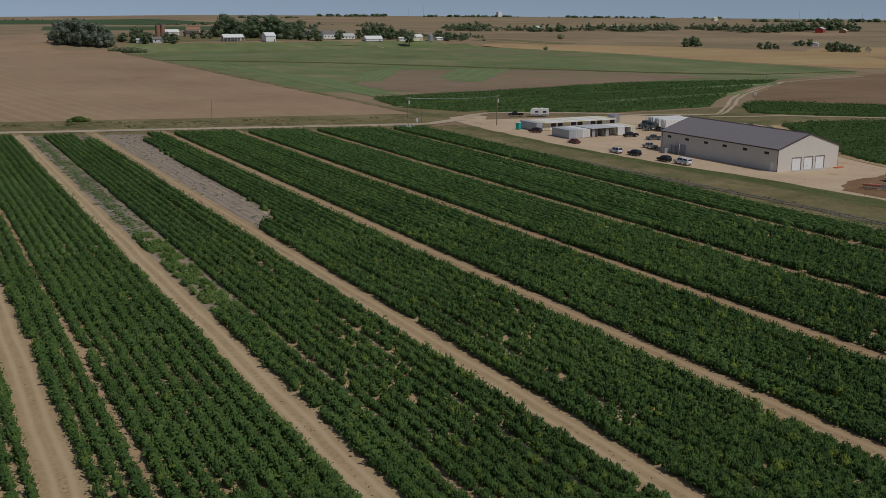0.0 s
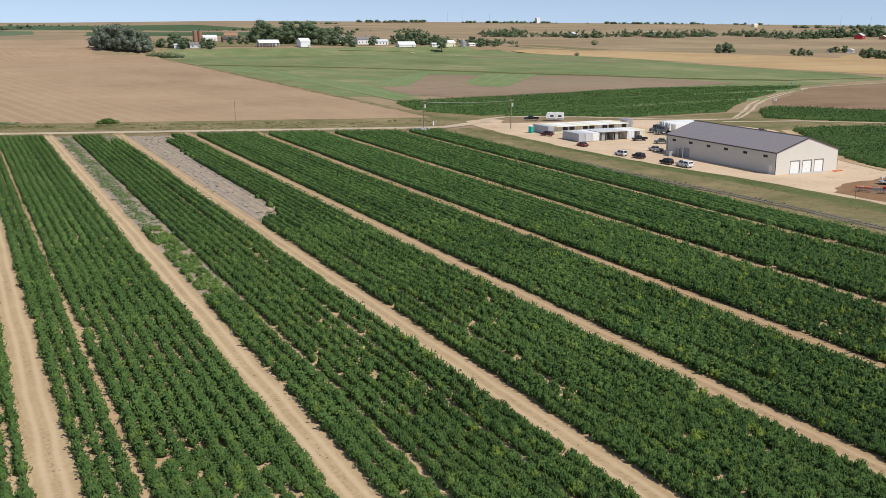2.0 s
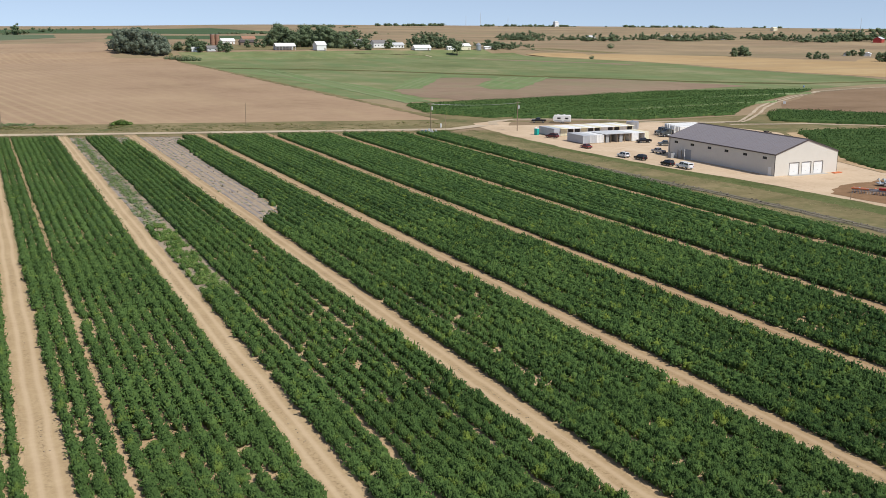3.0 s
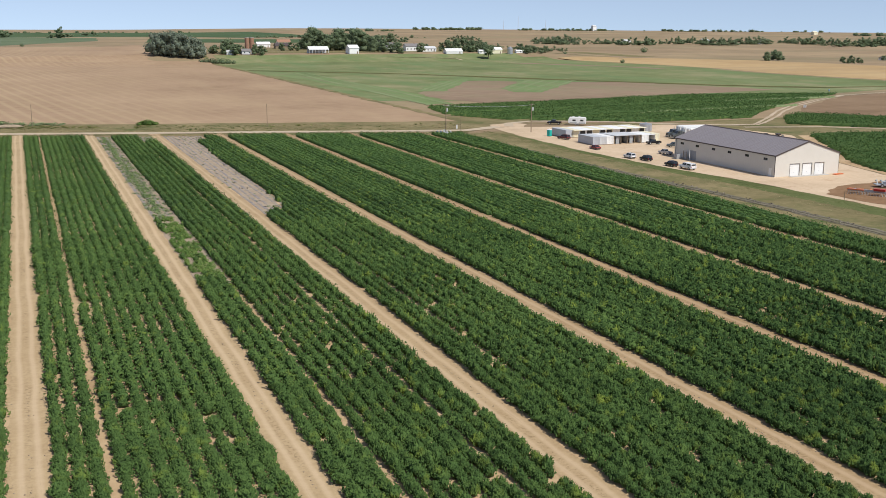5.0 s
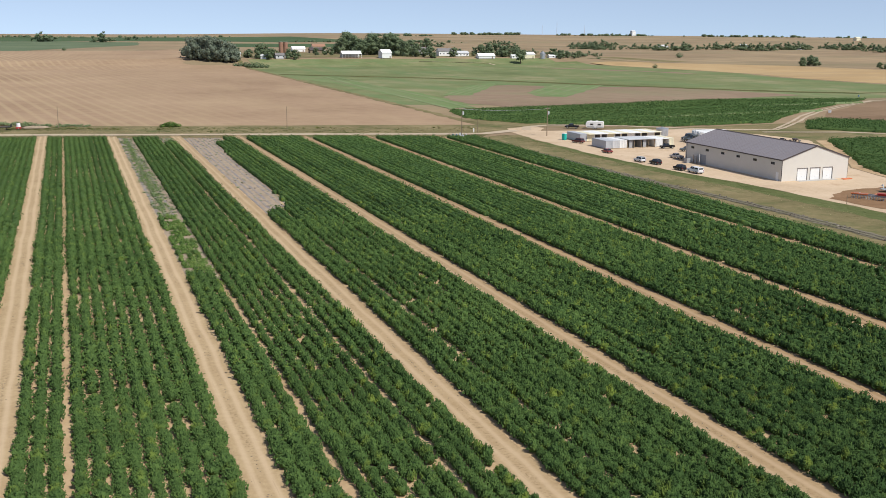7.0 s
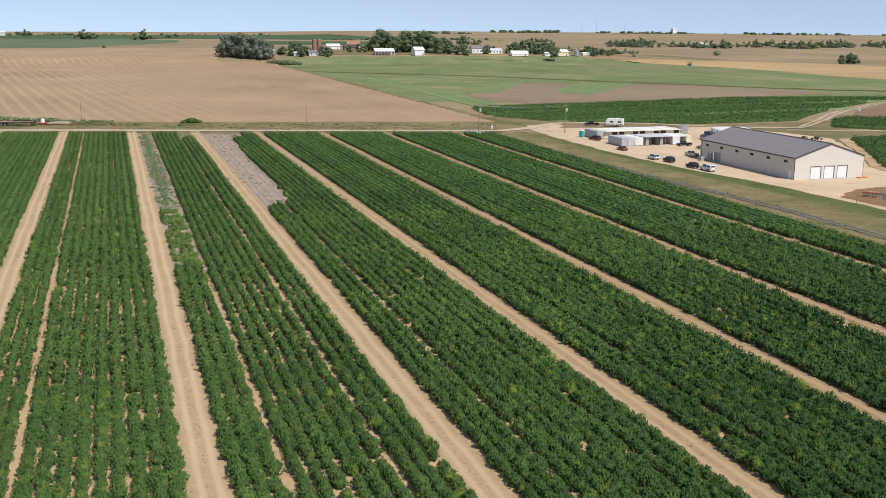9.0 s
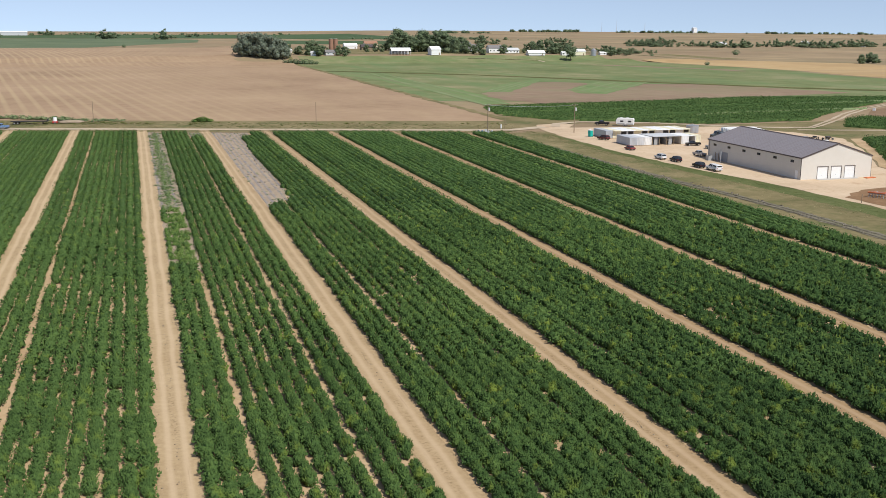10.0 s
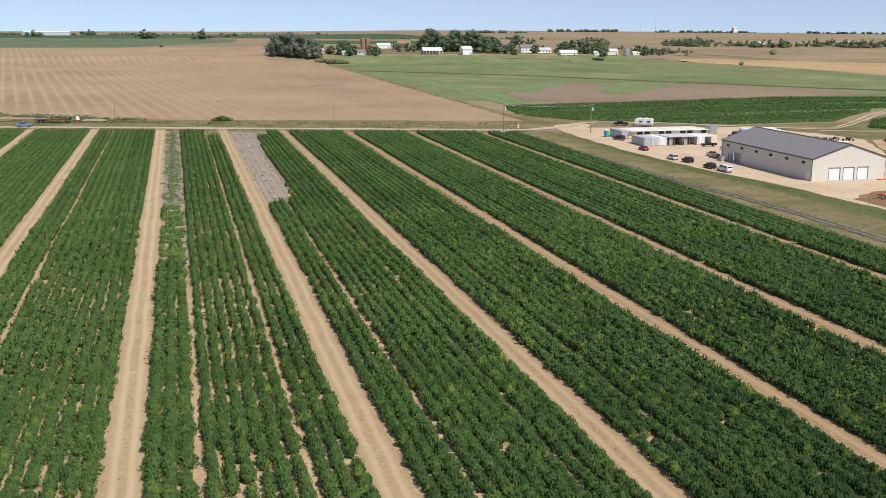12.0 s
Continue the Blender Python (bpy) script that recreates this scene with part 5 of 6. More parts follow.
part("door", boxes(((-0.7, 1.2, 0.75), (0.0, 1.24, 2.5)), bevel=0.01), WHITE, t)
part("roof_vent", boxes(((-1.2, -0.35, 2.9), (-0.5, 0.35, 3.15)), ((1.0, -0.35, 2.88), (1.7, 0.35, 3.1)), bevel=0.03), WHITE, t)
part("drawbar", boxes(((3.0, -0.08, 0.5), (4.3, 0.08, 0.62))), BLACK, t)
wheels(t, (-0.5, 0.35), 1.05, 0.34)


def semi_trailer(at, turn):
    v = thing("semi_trailer", "white box semi trailer parked behind the building", "trailer", "parked semi trailers", at, turn)
    part("box", boxes(((-6.5, -1.28, 1.2), (6.5, 1.28, 3.65)), bevel=0.04), WHITE, v)
    bm = bmesh.new()
    for i in range(20):
        x = -6.2 + 0.64 * i
        box(bm, (x, -1.305, 1.35), (x + 0.05, -1.281, 3.5)), box(bm, (x, 1.281, 1.35), (x + 0.05, 1.305, 3.5))
    part("side_posts", bm, PALE_GREY, v)
    part("frame_rail", boxes(((-6.4, -0.6, 0.95), (6.3, -0.45, 1.2)), ((-6.4, 0.45, 0.95), (6.3, 0.6, 1.2))), BLACK, v)
    part("landing_gear", boxes(((3.4, -0.9, 0.0), (3.55, -0.75, 1.2)), ((3.4, 0.75, 0.0), (3.55, 0.9, 1.2))), BLACK, v)
    part("rear_bumper", boxes(((-6.5, -1.1, 0.45), (-6.4, 1.1, 0.6)), ((-6.5, -0.7, 0.6), (-6.4, -0.6, 1.0)), ((-6.5, 0.6, 0.6), (-6.4, 0.7, 1.0))), BLACK, v)
    part("cooling_unit", boxes(((6.5, -0.9, 2.1), (6.95, 0.9, 3.5)), bevel=0.08), WHITE, v)
    wheels(v, (-5.6, -4.4), 1.05, 0.5, 0.4)
    v.scale = (0.86, 1, 1.03)


def semi_tractor(at, turn):
    v = thing("semi_tractor", "dark slate semi tractor hitched to a box trailer", "truck", "parked semi tractors", at, turn)
    part("hood", prism([(1.6, 0.7), (3.3, 0.7), (3.35, 1.5), (1.6, 1.85)], 1, -0.95, 0.95, 0.06), PAINT_SLATE, v)
    part("cab", prism([(-0.9, 0.8), (1.6, 0.8), (1.6, 1.9), (1.1, 2.7), (-0.9, 2.9)], 1, -1.15, 1.15, 0.05), PAINT_SLATE, v)
    part("windscreen", prism([(1.62, 1.95), (1.64, 1.97), (1.2, 2.78), (1.17, 2.76)], 1, -1.0, 1.0), GLASS, v)
    for s in (-1, 1):
        part("side_window", boxes(((0.4, s * 1.17 - 0.015, 1.9), (1.15, s * 1.17 + 0.015, 2.6))), GLASS, v)
        part("fuel_tank", rod((-0.6, s * 1.0, 0.65), (0.9, s * 1.0, 0.65), 0.32, n=14), STEEL, v)
        part("exhaust", rod((-1.0, s * 1.05, 0.9), (-1.0, s * 1.05, 3.6), 0.08, n=10), STEEL, v)
        part("headlight", boxes(((3.33, s * 0.75 - 0.15, 0.95), (3.4, s * 0.75 + 0.15, 1.15))), LENS, v)
    part("grille", boxes(((3.34, -0.5, 0.8), (3.4, 0.5, 1.5))), BLACK, v)
    part("bumper", boxes(((3.35, -1.1, 0.4), (3.5, 1.1, 0.75)), bevel=0.03), STEEL, v)
    part("frame_rail", boxes(((-3.6, -0.5, 0.75), (-0.9, 0.5, 1.0))), BLACK, v)
    wheels(v, (2.4,), 1.0, 0.5, 0.3)
    wheels(v, (-1.9, -3.1), 0.95, 0.5, 0.5)
    v.scale = (0.72, 0.95, 0.95)


for i in range(3):
    a = radians(172)
    tx, ty = 217.6 + 1.0 * i, 245.6 + 4.2 * i
    semi_trailer((tx, ty, 0.07), 172)
    if i:
        semi_tractor((tx + math.cos(a) * 7.2, ty + math.sin(a) * 7.2, 0.07), 172)


# ---- farm gear and poles ----
def power_pole(at, tall=9.5, arm=True, transformer=False, turn=0.0):
    p = thing("utility_pole", "weathered wooden utility pole" + (" with a transformer" if transformer else " beside the dirt road"), "pole", "utility poles", at, turn)
    part("pole", rod((0, 0, -0.1), (0, 0, tall), 0.17 if arm else 0.11, 0.11 if arm else 0.08, 10), WOOD, p)
    if arm:
        part("crossarm", boxes(((-1.2, -0.06, tall - 0.7), (1.2, 0.06, tall - 0.57))), WOOD, p)
        for x in (-1.1, -0.4, 0.4, 1.1):
            part("insulator", rod((x, 0, tall - 0.57), (x, 0, tall - 0.35), 0.05, 0.04, 8), PALE_GREY, p)
    if transformer:
        part("transformer", rod((0.45, 0, tall - 2.6), (0.45, 0, tall - 1.5), 0.32, n=14), PALE_GREY, p, "grey transformer can")
        part("bracket", boxes(((0.1, -0.05, tall - 2.1), (0.2, 0.05, tall - 1.9))), STEEL, p)
    return p


POLES = [(145.5, 290.5, True), (174.5, 284.0, True), (17.2, 355.0, False), (94.5, 333.0, False)]
for x, y, tr in POLES:
    power_pole((x, y, 0.05), 10.0 if tr else 8.0, tr, tr, 15)
power_pole((155.5, 300.5, 0.05), 4.5, False)


def wire(a, b, sag):
    cu = bpy.data.curves.new("wire", "CURVE")
    cu.dimensions, cu.bevel_depth = "3D", 0.02
    sp = cu.splines.new("POLY")
    sp.points.add(14)
    for i, p in enumerate(sp.points):
        k = i / 14
        q = Vector(a).lerp(Vector(b), k)
        p.co = (q.x, q.y, q.z - sag * 4 * k * (1 - k), 1)
    cu.materials.append(STEEL)
    return tagged(new("power_line", cu), "thin grey overhead wire between poles", "wire", "overhead wires")


for o in (-0.4, 0.4):
    wire((145.5 + o, 290.5, 9.4), (174.5 + o, 284.0, 9.4), 0.5)
t = thing("pump_station", "grey pumps and valves on a pale pad", "pump", at=(144.0, 288.5, 0.08), turn=-15)
part("pad", boxes(((-3.2, -1.2, 0), (3.2, 1.2, 0.15)), bevel=0.03), CONCRETE, t)
for x in (-2.3, -1.1, 1.0, 2.2):
    part("pump", rod((x, 0, 0.15), (x, 0, 1.2), 0.32, 0.24, 12), BLUE if x < 0 else PALE_GREY, t)
part("pipe", rod((-3, 0.6, 0.5), (3, 0.6, 0.5), 0.16, n=10), PALE_GREY, t)
part("control_box", boxes(((-0.3, -0.4, 0.15), (0.4, 0.2, 1.5)), bevel=0.03), PALE_GREY, t)
t = thing("white_marker", "small white marker post beside the road", "post", at=(155.0, 303.0, 0.05))
part("post", boxes(((-0.2, -0.2, 0), (0.2, 0.2, 1.4)), bevel=0.03), WHITE, t)

t = thing("flatbed_trailer", "long dark flatbed trailer beside the dirt road", "trailer", at=(-4.5, 357, 0.05), turn=-8)
part("deck", boxes(((-6.3, -1.2, 0.95), (6.3, 1.2, 1.2)), bevel=0.03), BLACK, t)
part("headboard", boxes(((6.2, -1.2, 1.2), (6.3, 1.2, 2.0))), BLACK, t)
wheels(t, (-5.0, -3.8), 1.0, 0.45, 0.3)
part("jack", boxes(((4.5, -0.8, 0), (4.65, -0.65, 0.95)), ((4.5, 0.65, 0), (4.65, 0.8, 0.95))), BLACK, t)
t = thing("spray_tank", "white plastic tank on a red frame", "tank", at=(4.0, 357.5, 0.05))
part("tank", rod((0, 0, 0.9), (0, 0, 2.2), 0.75, 0.6, 16), WHITE, t)
part("frame", boxes(((-0.9, -0.9, 0.3), (0.9, 0.9, 0.9)), bevel=0.05), RED, t)
wheels(t, (0,), 0.95, 0.3)
t = thing("dirt_heap", "low heap of pale soil beside the road", "soil heap", at=(9.5, 358.5, 0.0))
V, F = blob(6, 12, random.Random(3), 0.2)
solid("heap", V * (4.5, 2.2, 1.3) - (0, 0, 0.25), F, DEADBED, t, True)

t = thing("white_crate", "white slatted crate beside the farm track", "crate", at=(339, 334, 0.06), turn=40)
t.scale = (0.6, 0.6, 0.6)
for i in range(4):
    part("slat", boxes(((-0.9, -0.9, 0.1 + 0.45 * i), (0.9, -0.85, 0.4 + 0.45 * i)), ((-0.9, 0.85, 0.1 + 0.45 * i), (0.9, 0.9, 0.4 + 0.45 * i))), WHITE, t)
for x in (-0.95, 0.9):
    part("side", boxes(((x, -0.9, 0), (x + 0.05, 0.9, 1.9))), WHITE, t)
t = thing("blue_barrel", "blue plastic barrel at the crop edge", "barrel", at=(428, 414, 0.06))
t.scale = (0.7, 0.7, 0.7)
part("shell", lathe([(0.5, 0), (0.55, 0.3), (0.5, 0.35), (0.55, 0.8), (0.5, 0.85), (0.52, 1.4), (0.3, 1.5)], 16), BLUE, t)
part("lid", rod((0, 0, 1.5), (0, 0, 1.56), 0.28, n=12), WHITE, t)

# the tillage implement and crates on the moist earth
t = thing("tillage_implement", "orange and grey folding tillage implement on moist earth", "farm implement", at=(185.2, 143.6, 0.11), turn=-58)
part("frame", boxes(((-4.2, -0.12, 0.7), (4.2, 0.12, 0.95)), ((-4.2, 1.6, 0.7), (4.2, 1.85, 0.95)), ((-3, -0.12, 0.95), (-2.8, 1.85, 1.1)), ((2.8, -0.12, 0.95), (3, 1.85, 1.1))), GREY, t)
part("wing_beam", boxes(((-4.4, 1.9, 0.65), (-1.2, 2.3, 1.0)), bevel=0.03), ORANGE, t)
for i in range(14):
    x = -4.0 + 0.615 * i
    part("shank", prism([(-0.5, 0.0), (-0.35, 0.0), (0.1, 0.5), (0.05, 0.95), (-0.1, 0.95), (-0.05, 0.55)], 0, x - 0.05, x + 0.05), GREY, t)
    part("coulter", rod((x - 0.02, 1.7, 0.3), (x + 0.02, 1.7, 0.3), 0.3, n=14), GREY, t)
part("wing_beam", boxes(((-4.3, -0.5, 0.95), (-0.6, -0.15, 1.2)), bevel=0.03), ORANGE, t)
part("drawbar", boxes(((-0.1, 1.85, 0.6), (0.1, 4.6, 0.8))), ORANGE, t)
part("hopper", prism([(-0.4, 1.1), (0.4, 1.1), (0.6, 1.6), (-0.6, 1.6)], 0, 1.4, 3.8, 0.03), RED, t)
t = thing("baler_frame", "grey folded implement frame beside the red one", "farm machine", at=(198.0, 150.5, 0.11), turn=-30)
part("deck", boxes(((-2.6, -1.3, 0.5), (2.6, 1.3, 0.7)), bevel=0.03), GREY, t)
for x in (-2.2, -1.1, 0.0, 1.1, 2.2):
    part("arm", prism([(-1.2, 0.7), (-0.9, 0.7), (0.2, 1.55), (1.1, 1.2), (1.15, 1.35), (0.2, 1.75)], 0, x - 0.09, x + 0.09), TARP, t)
part("bin", prism([(-0.6, 0.7), (0.6, 0.7), (0.9, 1.4), (-0.9, 1.4)], 0, -0.9, 0.9, 0.04), TARP, t)
part("tongue", boxes(((2.6, -0.1, 0.5), (4.4, 0.1, 0.65))), STEEL, t)
wheels(t, (-1.2, 1.2), 1.2, 0.42)
t = thing("seeder", "red seeder with a grey hopper on moist earth", "farm implement", at=(196.5, 142.0, 0.11), turn=15)
part("hopper", prism([(-0.6, 0.9), (0.6, 0.9), (0.9, 1.7), (-0.9, 1.7)], 0, -2.2, 2.2, 0.04), RED, t)
part("frame", boxes(((-2.4, -0.7, 0.55), (2.4, 0.7, 0.88)), bevel=0.03), GREY, t)
wheels(t, (-1.6, 1.6), 0.8, 0.45)
t = thing("marker_stake", "thin wooden stake in the grass bank", "stake", at=(176.2, 141.0, 0.05))
part("stake", boxes(((-0.05, -0.05, 0), (0.05, 0.05, 1.9))), WOOD, t)

# old machines in a row behind the building
_r = random.Random(21)
for i in range(9):
    k = i / 8
    v = thing("old_implement", "rusty old farm implement parked in dry grass", "farm implement", "old implements in a row", (223 + 23 * k, 257 - 13 * k + _r.uniform(-1, 1), 0.05), _r.uniform(0, 180))
    mt = (TRIM_DARK, WOOD, GREY, BLACK)[i % 4]
    part("frame", boxes(((-1.6, -0.1, 0.6), (1.6, 0.1, 0.8)), ((-1.4, -0.9, 0.6), (-1.2, 0.9, 0.75)), ((1.2, -0.9, 0.6), (1.4, 0.9, 0.75))), mt, v)
    part("hopper", prism([(-0.5, 0.8), (0.5, 0.8), (0.65, 0.95 + 0.12 * (i % 3)), (-0.65, 0.95 + 0.12 * (i % 3))], 0, -0.7, 0.7, 0.03), mt, v)
    wheels(v, (-1.3, 1.3), 0.85, 0.4)
t = thing("pipe_stack", "stack of white irrigation pipes on the ground", "pipes", at=(240, 243, 0.05), turn=-15)
for i in range(6):
    part("pipe", rod((-5, -0.6 + 0.24 * i, 0.12), (5, -0.6 + 0.24 * i, 0.12), 0.11, n=8), WHITE, t)

# ---- trees ----
def crown(rnd, lobes, sprays, leaf, flat=1.0, base=0.22):
    """A crown of unit height: lobes of leaf sprays round dark bodies, with gaps between them."""
    V, F, n0 = [], [], 0
    for i in range(lobes):
        a = rnd.uniform(0, 6.28)
        u = rnd.random()
        z = base + 0.08 + (0.90 - base - 0.16) * u
        rad = 0.24 * flat * math.sin(math.pi * (0.32 + 0.55 * u)) * math.sqrt(rnd.random()) * 1.35
        r = rnd.uniform(0.11, 0.19) * (1.15 - 0.4 * u)
        c = np.array((rad * math.cos(a), rad * math.sin(a), z))
        bv, bf = blob(4, 6, rnd, 0.25)
        V.append((bv - (0, 0, 0.5)) * (r * 0.72, r * 0.72, r * 1.35) + c)
        F.append(bf + n0)
        n0 += len(bv)
        for k in range(sprays):
            d = Vector((rnd.gauss(0, 1), rnd.gauss(0, 1), rnd.gauss(0.25, 0.9))).normalized()
            p = Vector(c) + d * r * rnd.uniform(0.55, 1.38)
            s = d.cross(Vector((rnd.gauss(0, 1), rnd.gauss(0, 1), rnd.gauss(0, 1)))).normalized()
            L = leaf * rnd.uniform(0.6, 1.4)
            s2 = (d.cross(s) + d * rnd.uniform(-0.3, 0.5)).normalized()
            V.append(np.array([p - s2 * L * 0.45, p + s * L * 0.45, p + s2 * L * 0.55, p - s * L * 0.45]))
            F.append(np.array([(0, 1, 2), (0, 2, 3)]) + n0)
            n0 += 4
    return np.concatenate(V), np.concatenate(F)


def tree_model(seed, material, label, flat=1.0, base=0.04, name="tree", lobes=24, sprays=50, leaf=0.052):
    rnd = random.Random(seed)
    t = tagged(new(name), label, "tree" if name == "tree" else "shrub", "farm trees" if name == "tree" else "field shrubs")
    if name == "tree":
        bm = rod((0, 0, -0.03), (0.01, 0.0, 0.45), 0.03, 0.016, 8)
        part("trunk", bm, BARK, t)
        for i in range(4):
            a = i * 1.57 + rnd.uniform(-0.4, 0.4)
            part("limb", rod((0.005, 0, 0.22 + 0.05 * i), (0.16 * math.cos(a), 0.16 * math.sin(a), 0.5 + 0.06 * i), 0.013, 0.005, 6), BARK, t)
    V, F = crown(rnd, lobes, sprays, leaf, flat, base) if name == "tree" else bush(rnd, 260, 0.15, 5, 8, 0.72, 0.95, 0, 0.72)
    solid("crown", V, F, material, t)
    return t


MODELS = [tree_model(31, LEAF, "leafy dark green broadleaf tree on a farm"), tree_model(32, LEAF, "leafy dark green broadleaf tree on a farm", 1.35),
          tree_model(33, LEAF, "tall dark green broadleaf tree on a farm", 0.8), tree_model(34, LEAF_PALE, "grey-green willow-like tree at a field edge", 0.95, 0.0),
          tree_model(36, LEAF, "lone green tree standing in the pasture", 0.9, 0.2), tree_model(35, LEAF, "round green shrub in the fields", 2.6, -0.1, "shrub"),
          tree_model(37, LUSH, "low yellow-green roadside bush", 2.6, -0.1, "shrub"),
          tree_model(38, LEAF, "far dark green tree in a tree belt", 1.3, 0.02, "tree", 9, 30, 0.075), tree_model(39, LEAF, "far dark green tree in a tree belt", 1.0, 0.02, "tree", 9, 30, 0.075)]
used = set()


def plant(model, x, y, tall, wide=1.0):
    m = Matrix.LocRotScale((x, y, hz(x, y) - 0.02), Euler((0, 0, _r.uniform(0, 6.28))), (tall * wide, tall * wide, tall))
    if model in used:
        copy_thing(MODELS[model], Matrix.Identity(4)).matrix_basis = m
    else:
        MODELS[model].matrix_basis = m
        used.add(model)


_r = random.Random(77)
WILLOWS = [(131, 907, 21.0), (135, 883, 22), (141, 875, 21), (147, 870, 20), (152, 867, 21), (158, 864, 18.5), (138, 895, 20), (145, 885, 22), (162, 866, 16)]
GARDEN = [(181, 957, 8), (188, 880, 13), (195, 873, 10), (196, 905, 13), (213, 876, 9.3), (219, 876, 8.3), (256, 950, 8), (265, 950, 9), (291, 984, 17.5), (308, 1022, 22),
          (306, 983, 20), (306, 946, 19), (323, 982, 19), (340, 1020, 17), (327, 944, 22), (327, 927, 20), (333, 926, 17), (333, 909, 15), (344, 925, 16), (338, 892, 13.5)]
GARDEN2 = [(348, 880, 9.7), (400, 938, 6), (375, 889, 8), (438, 973, 9), (424, 918, 11), (440, 935, 10), (424, 884, 9.4), (432, 884, 7.2), (488, 906, 7), (482, 876, 6.7),
           (490, 877, 6), (475, 875, 5.5), (505, 882, 6), (300, 1000, 20), (316, 960, 19), (335, 960, 17), (410, 905, 9), (417, 900, 8), (448, 905, 8), (455, 920, 8)]
plant(4, 426, 848, 15.0, 1.1)
FIELD_TREES = [(588, 1066, 7), (598, 1070, 6.2), (607, 1070, 7.6), (627, 1088, 7), (597, 1180, 7.4), (606, 1133, 8.6), (556, 1468, 16), (589, 1537, 13), (688, 1461, 11),
               (670, 1398, 10.4), (754, 1667, 9), (764, 1666, 9), (774, 1664, 8), (831, 1515, 8), (841, 1514, 9), (834, 1481, 10), (879, 1509, 14), (889, 1508, 10), (865, 1511, 8), (925, 1538, 8)]
EAST = [(689, 775, 9), (705, 784, 11), (711, 783, 9), (722, 710, 6.5), (729, 707, 7.5), (736, 705, 5.5), (817, 748, 6.5), (826, 745, 7.5), (738, 643, 9), (743, 641, 10),
        (750, 639, 8), (746, 628, 7.6), (754, 626, 6), (1284, 1192, 18), (1298, 1187, 20), (1364, 1230, 20), (1378, 1225, 21), (1420, 1244, 20), (1407, 1215, 18), (1426, 1208, 15)]
EAST2 = [(1382, 1160, 18), (1323, 1243, 14), (1261, 1199, 14), (1247, 1203, 13), (1191, 1160, 15), (1191, 1190, 13), (1155, 1170, 13), (1189, 1221, 13), (1216, 1277, 14), (1202, 1281, 14),
         (1207, 1313, 12), (1212, 1346, 12), (1117, 1307, 15), (1103, 1311, 13), (1094, 1313, 12), (1127, 1304, 12), (1033, 1266, 13), (1020, 1270, 13), (1006, 1274, 12), (1034, 1330, 12)]
EAST3 = [(1015, 1335, 13), (992, 1342, 13), (979, 1345, 11), (904, 1300, 14), (891, 1304, 13), (878, 1307, 13), (892, 1368, 10), (879, 1371, 9), (865, 1374, 10), (804, 1357, 13),
         (814, 1387, 11), (813, 1355, 10), (777, 1396, 9), (788, 1394, 10), (799, 1391, 8), (1, 1950, 19), (105, 1899, 20), (-214, 2178, 14), (-124, 2350, 15), (176, 2136, 10)]
for x, y, h in WILLOWS:
    plant(3, x, y, h * 1.05, _r.uniform(0.9, 1.15))
belt = []
for group in (GARDEN, GARDEN2, FIELD_TREES, EAST, EAST2, EAST3):
    for x, y, h in group:
        far = x > 560 and y > 1000 or y > 1500
        tall = h * (1.22 if group is GARDEN2 else 1.05)
        plant(_r.choice((7, 8)) if far else _r.choice((0, 1, 2)) if h > 8 else _r.choice((0, 1)), x, y, tall, _r.uniform(0.95, 1.3))
        for _ in range(6 if far else 1):
            k, px, py = _r.uniform(0.4, 0.85), x + _r.uniform(-1, 1) * (20 if far else 11), y + _r.uniform(-9, 9)
            if far:
                belt.append((px, py, hz(px, py) - 0.3, _r.uniform(0, 6.28), tall * k * _r.uniform(1.2, 2.2), tall * k, 0))
            else:
                plant(_r.choice((0, 1)), px, py, tall * k, _r.uniform(1.0, 1.5))
strew("tree_belt", "belts of lower dark green trees and brush", "trees", LEAF, [crown(random.Random(70 + i), 8, 26, 0.085, 1.3, -0.02) for i in range(4)], belt)
for x, y, h in ((178, 892, 4), (161, 843, 3.6), (165, 841, 4.2), (169, 839, 4.6), (173, 837, 4.4), (177, 835, 4.6), (181, 833, 3.8), (185, 832, 3.0), (520, 766, 3.2), (32, 1372, 4), (706, 1010, 6), (560, 940, 3)):
    plant(5, x, y, h, 1.1)

for i in range(12):
    plant(6, 55.4 + 3.4 * (i / 5.5 - 1), 352.5 + _r.gauss(0, 0.5), _r.uniform(1.3, 2.4) * (1 - 0.5 * abs(i / 5.5 - 1) ** 2), _r.uniform(1.1, 1.6))

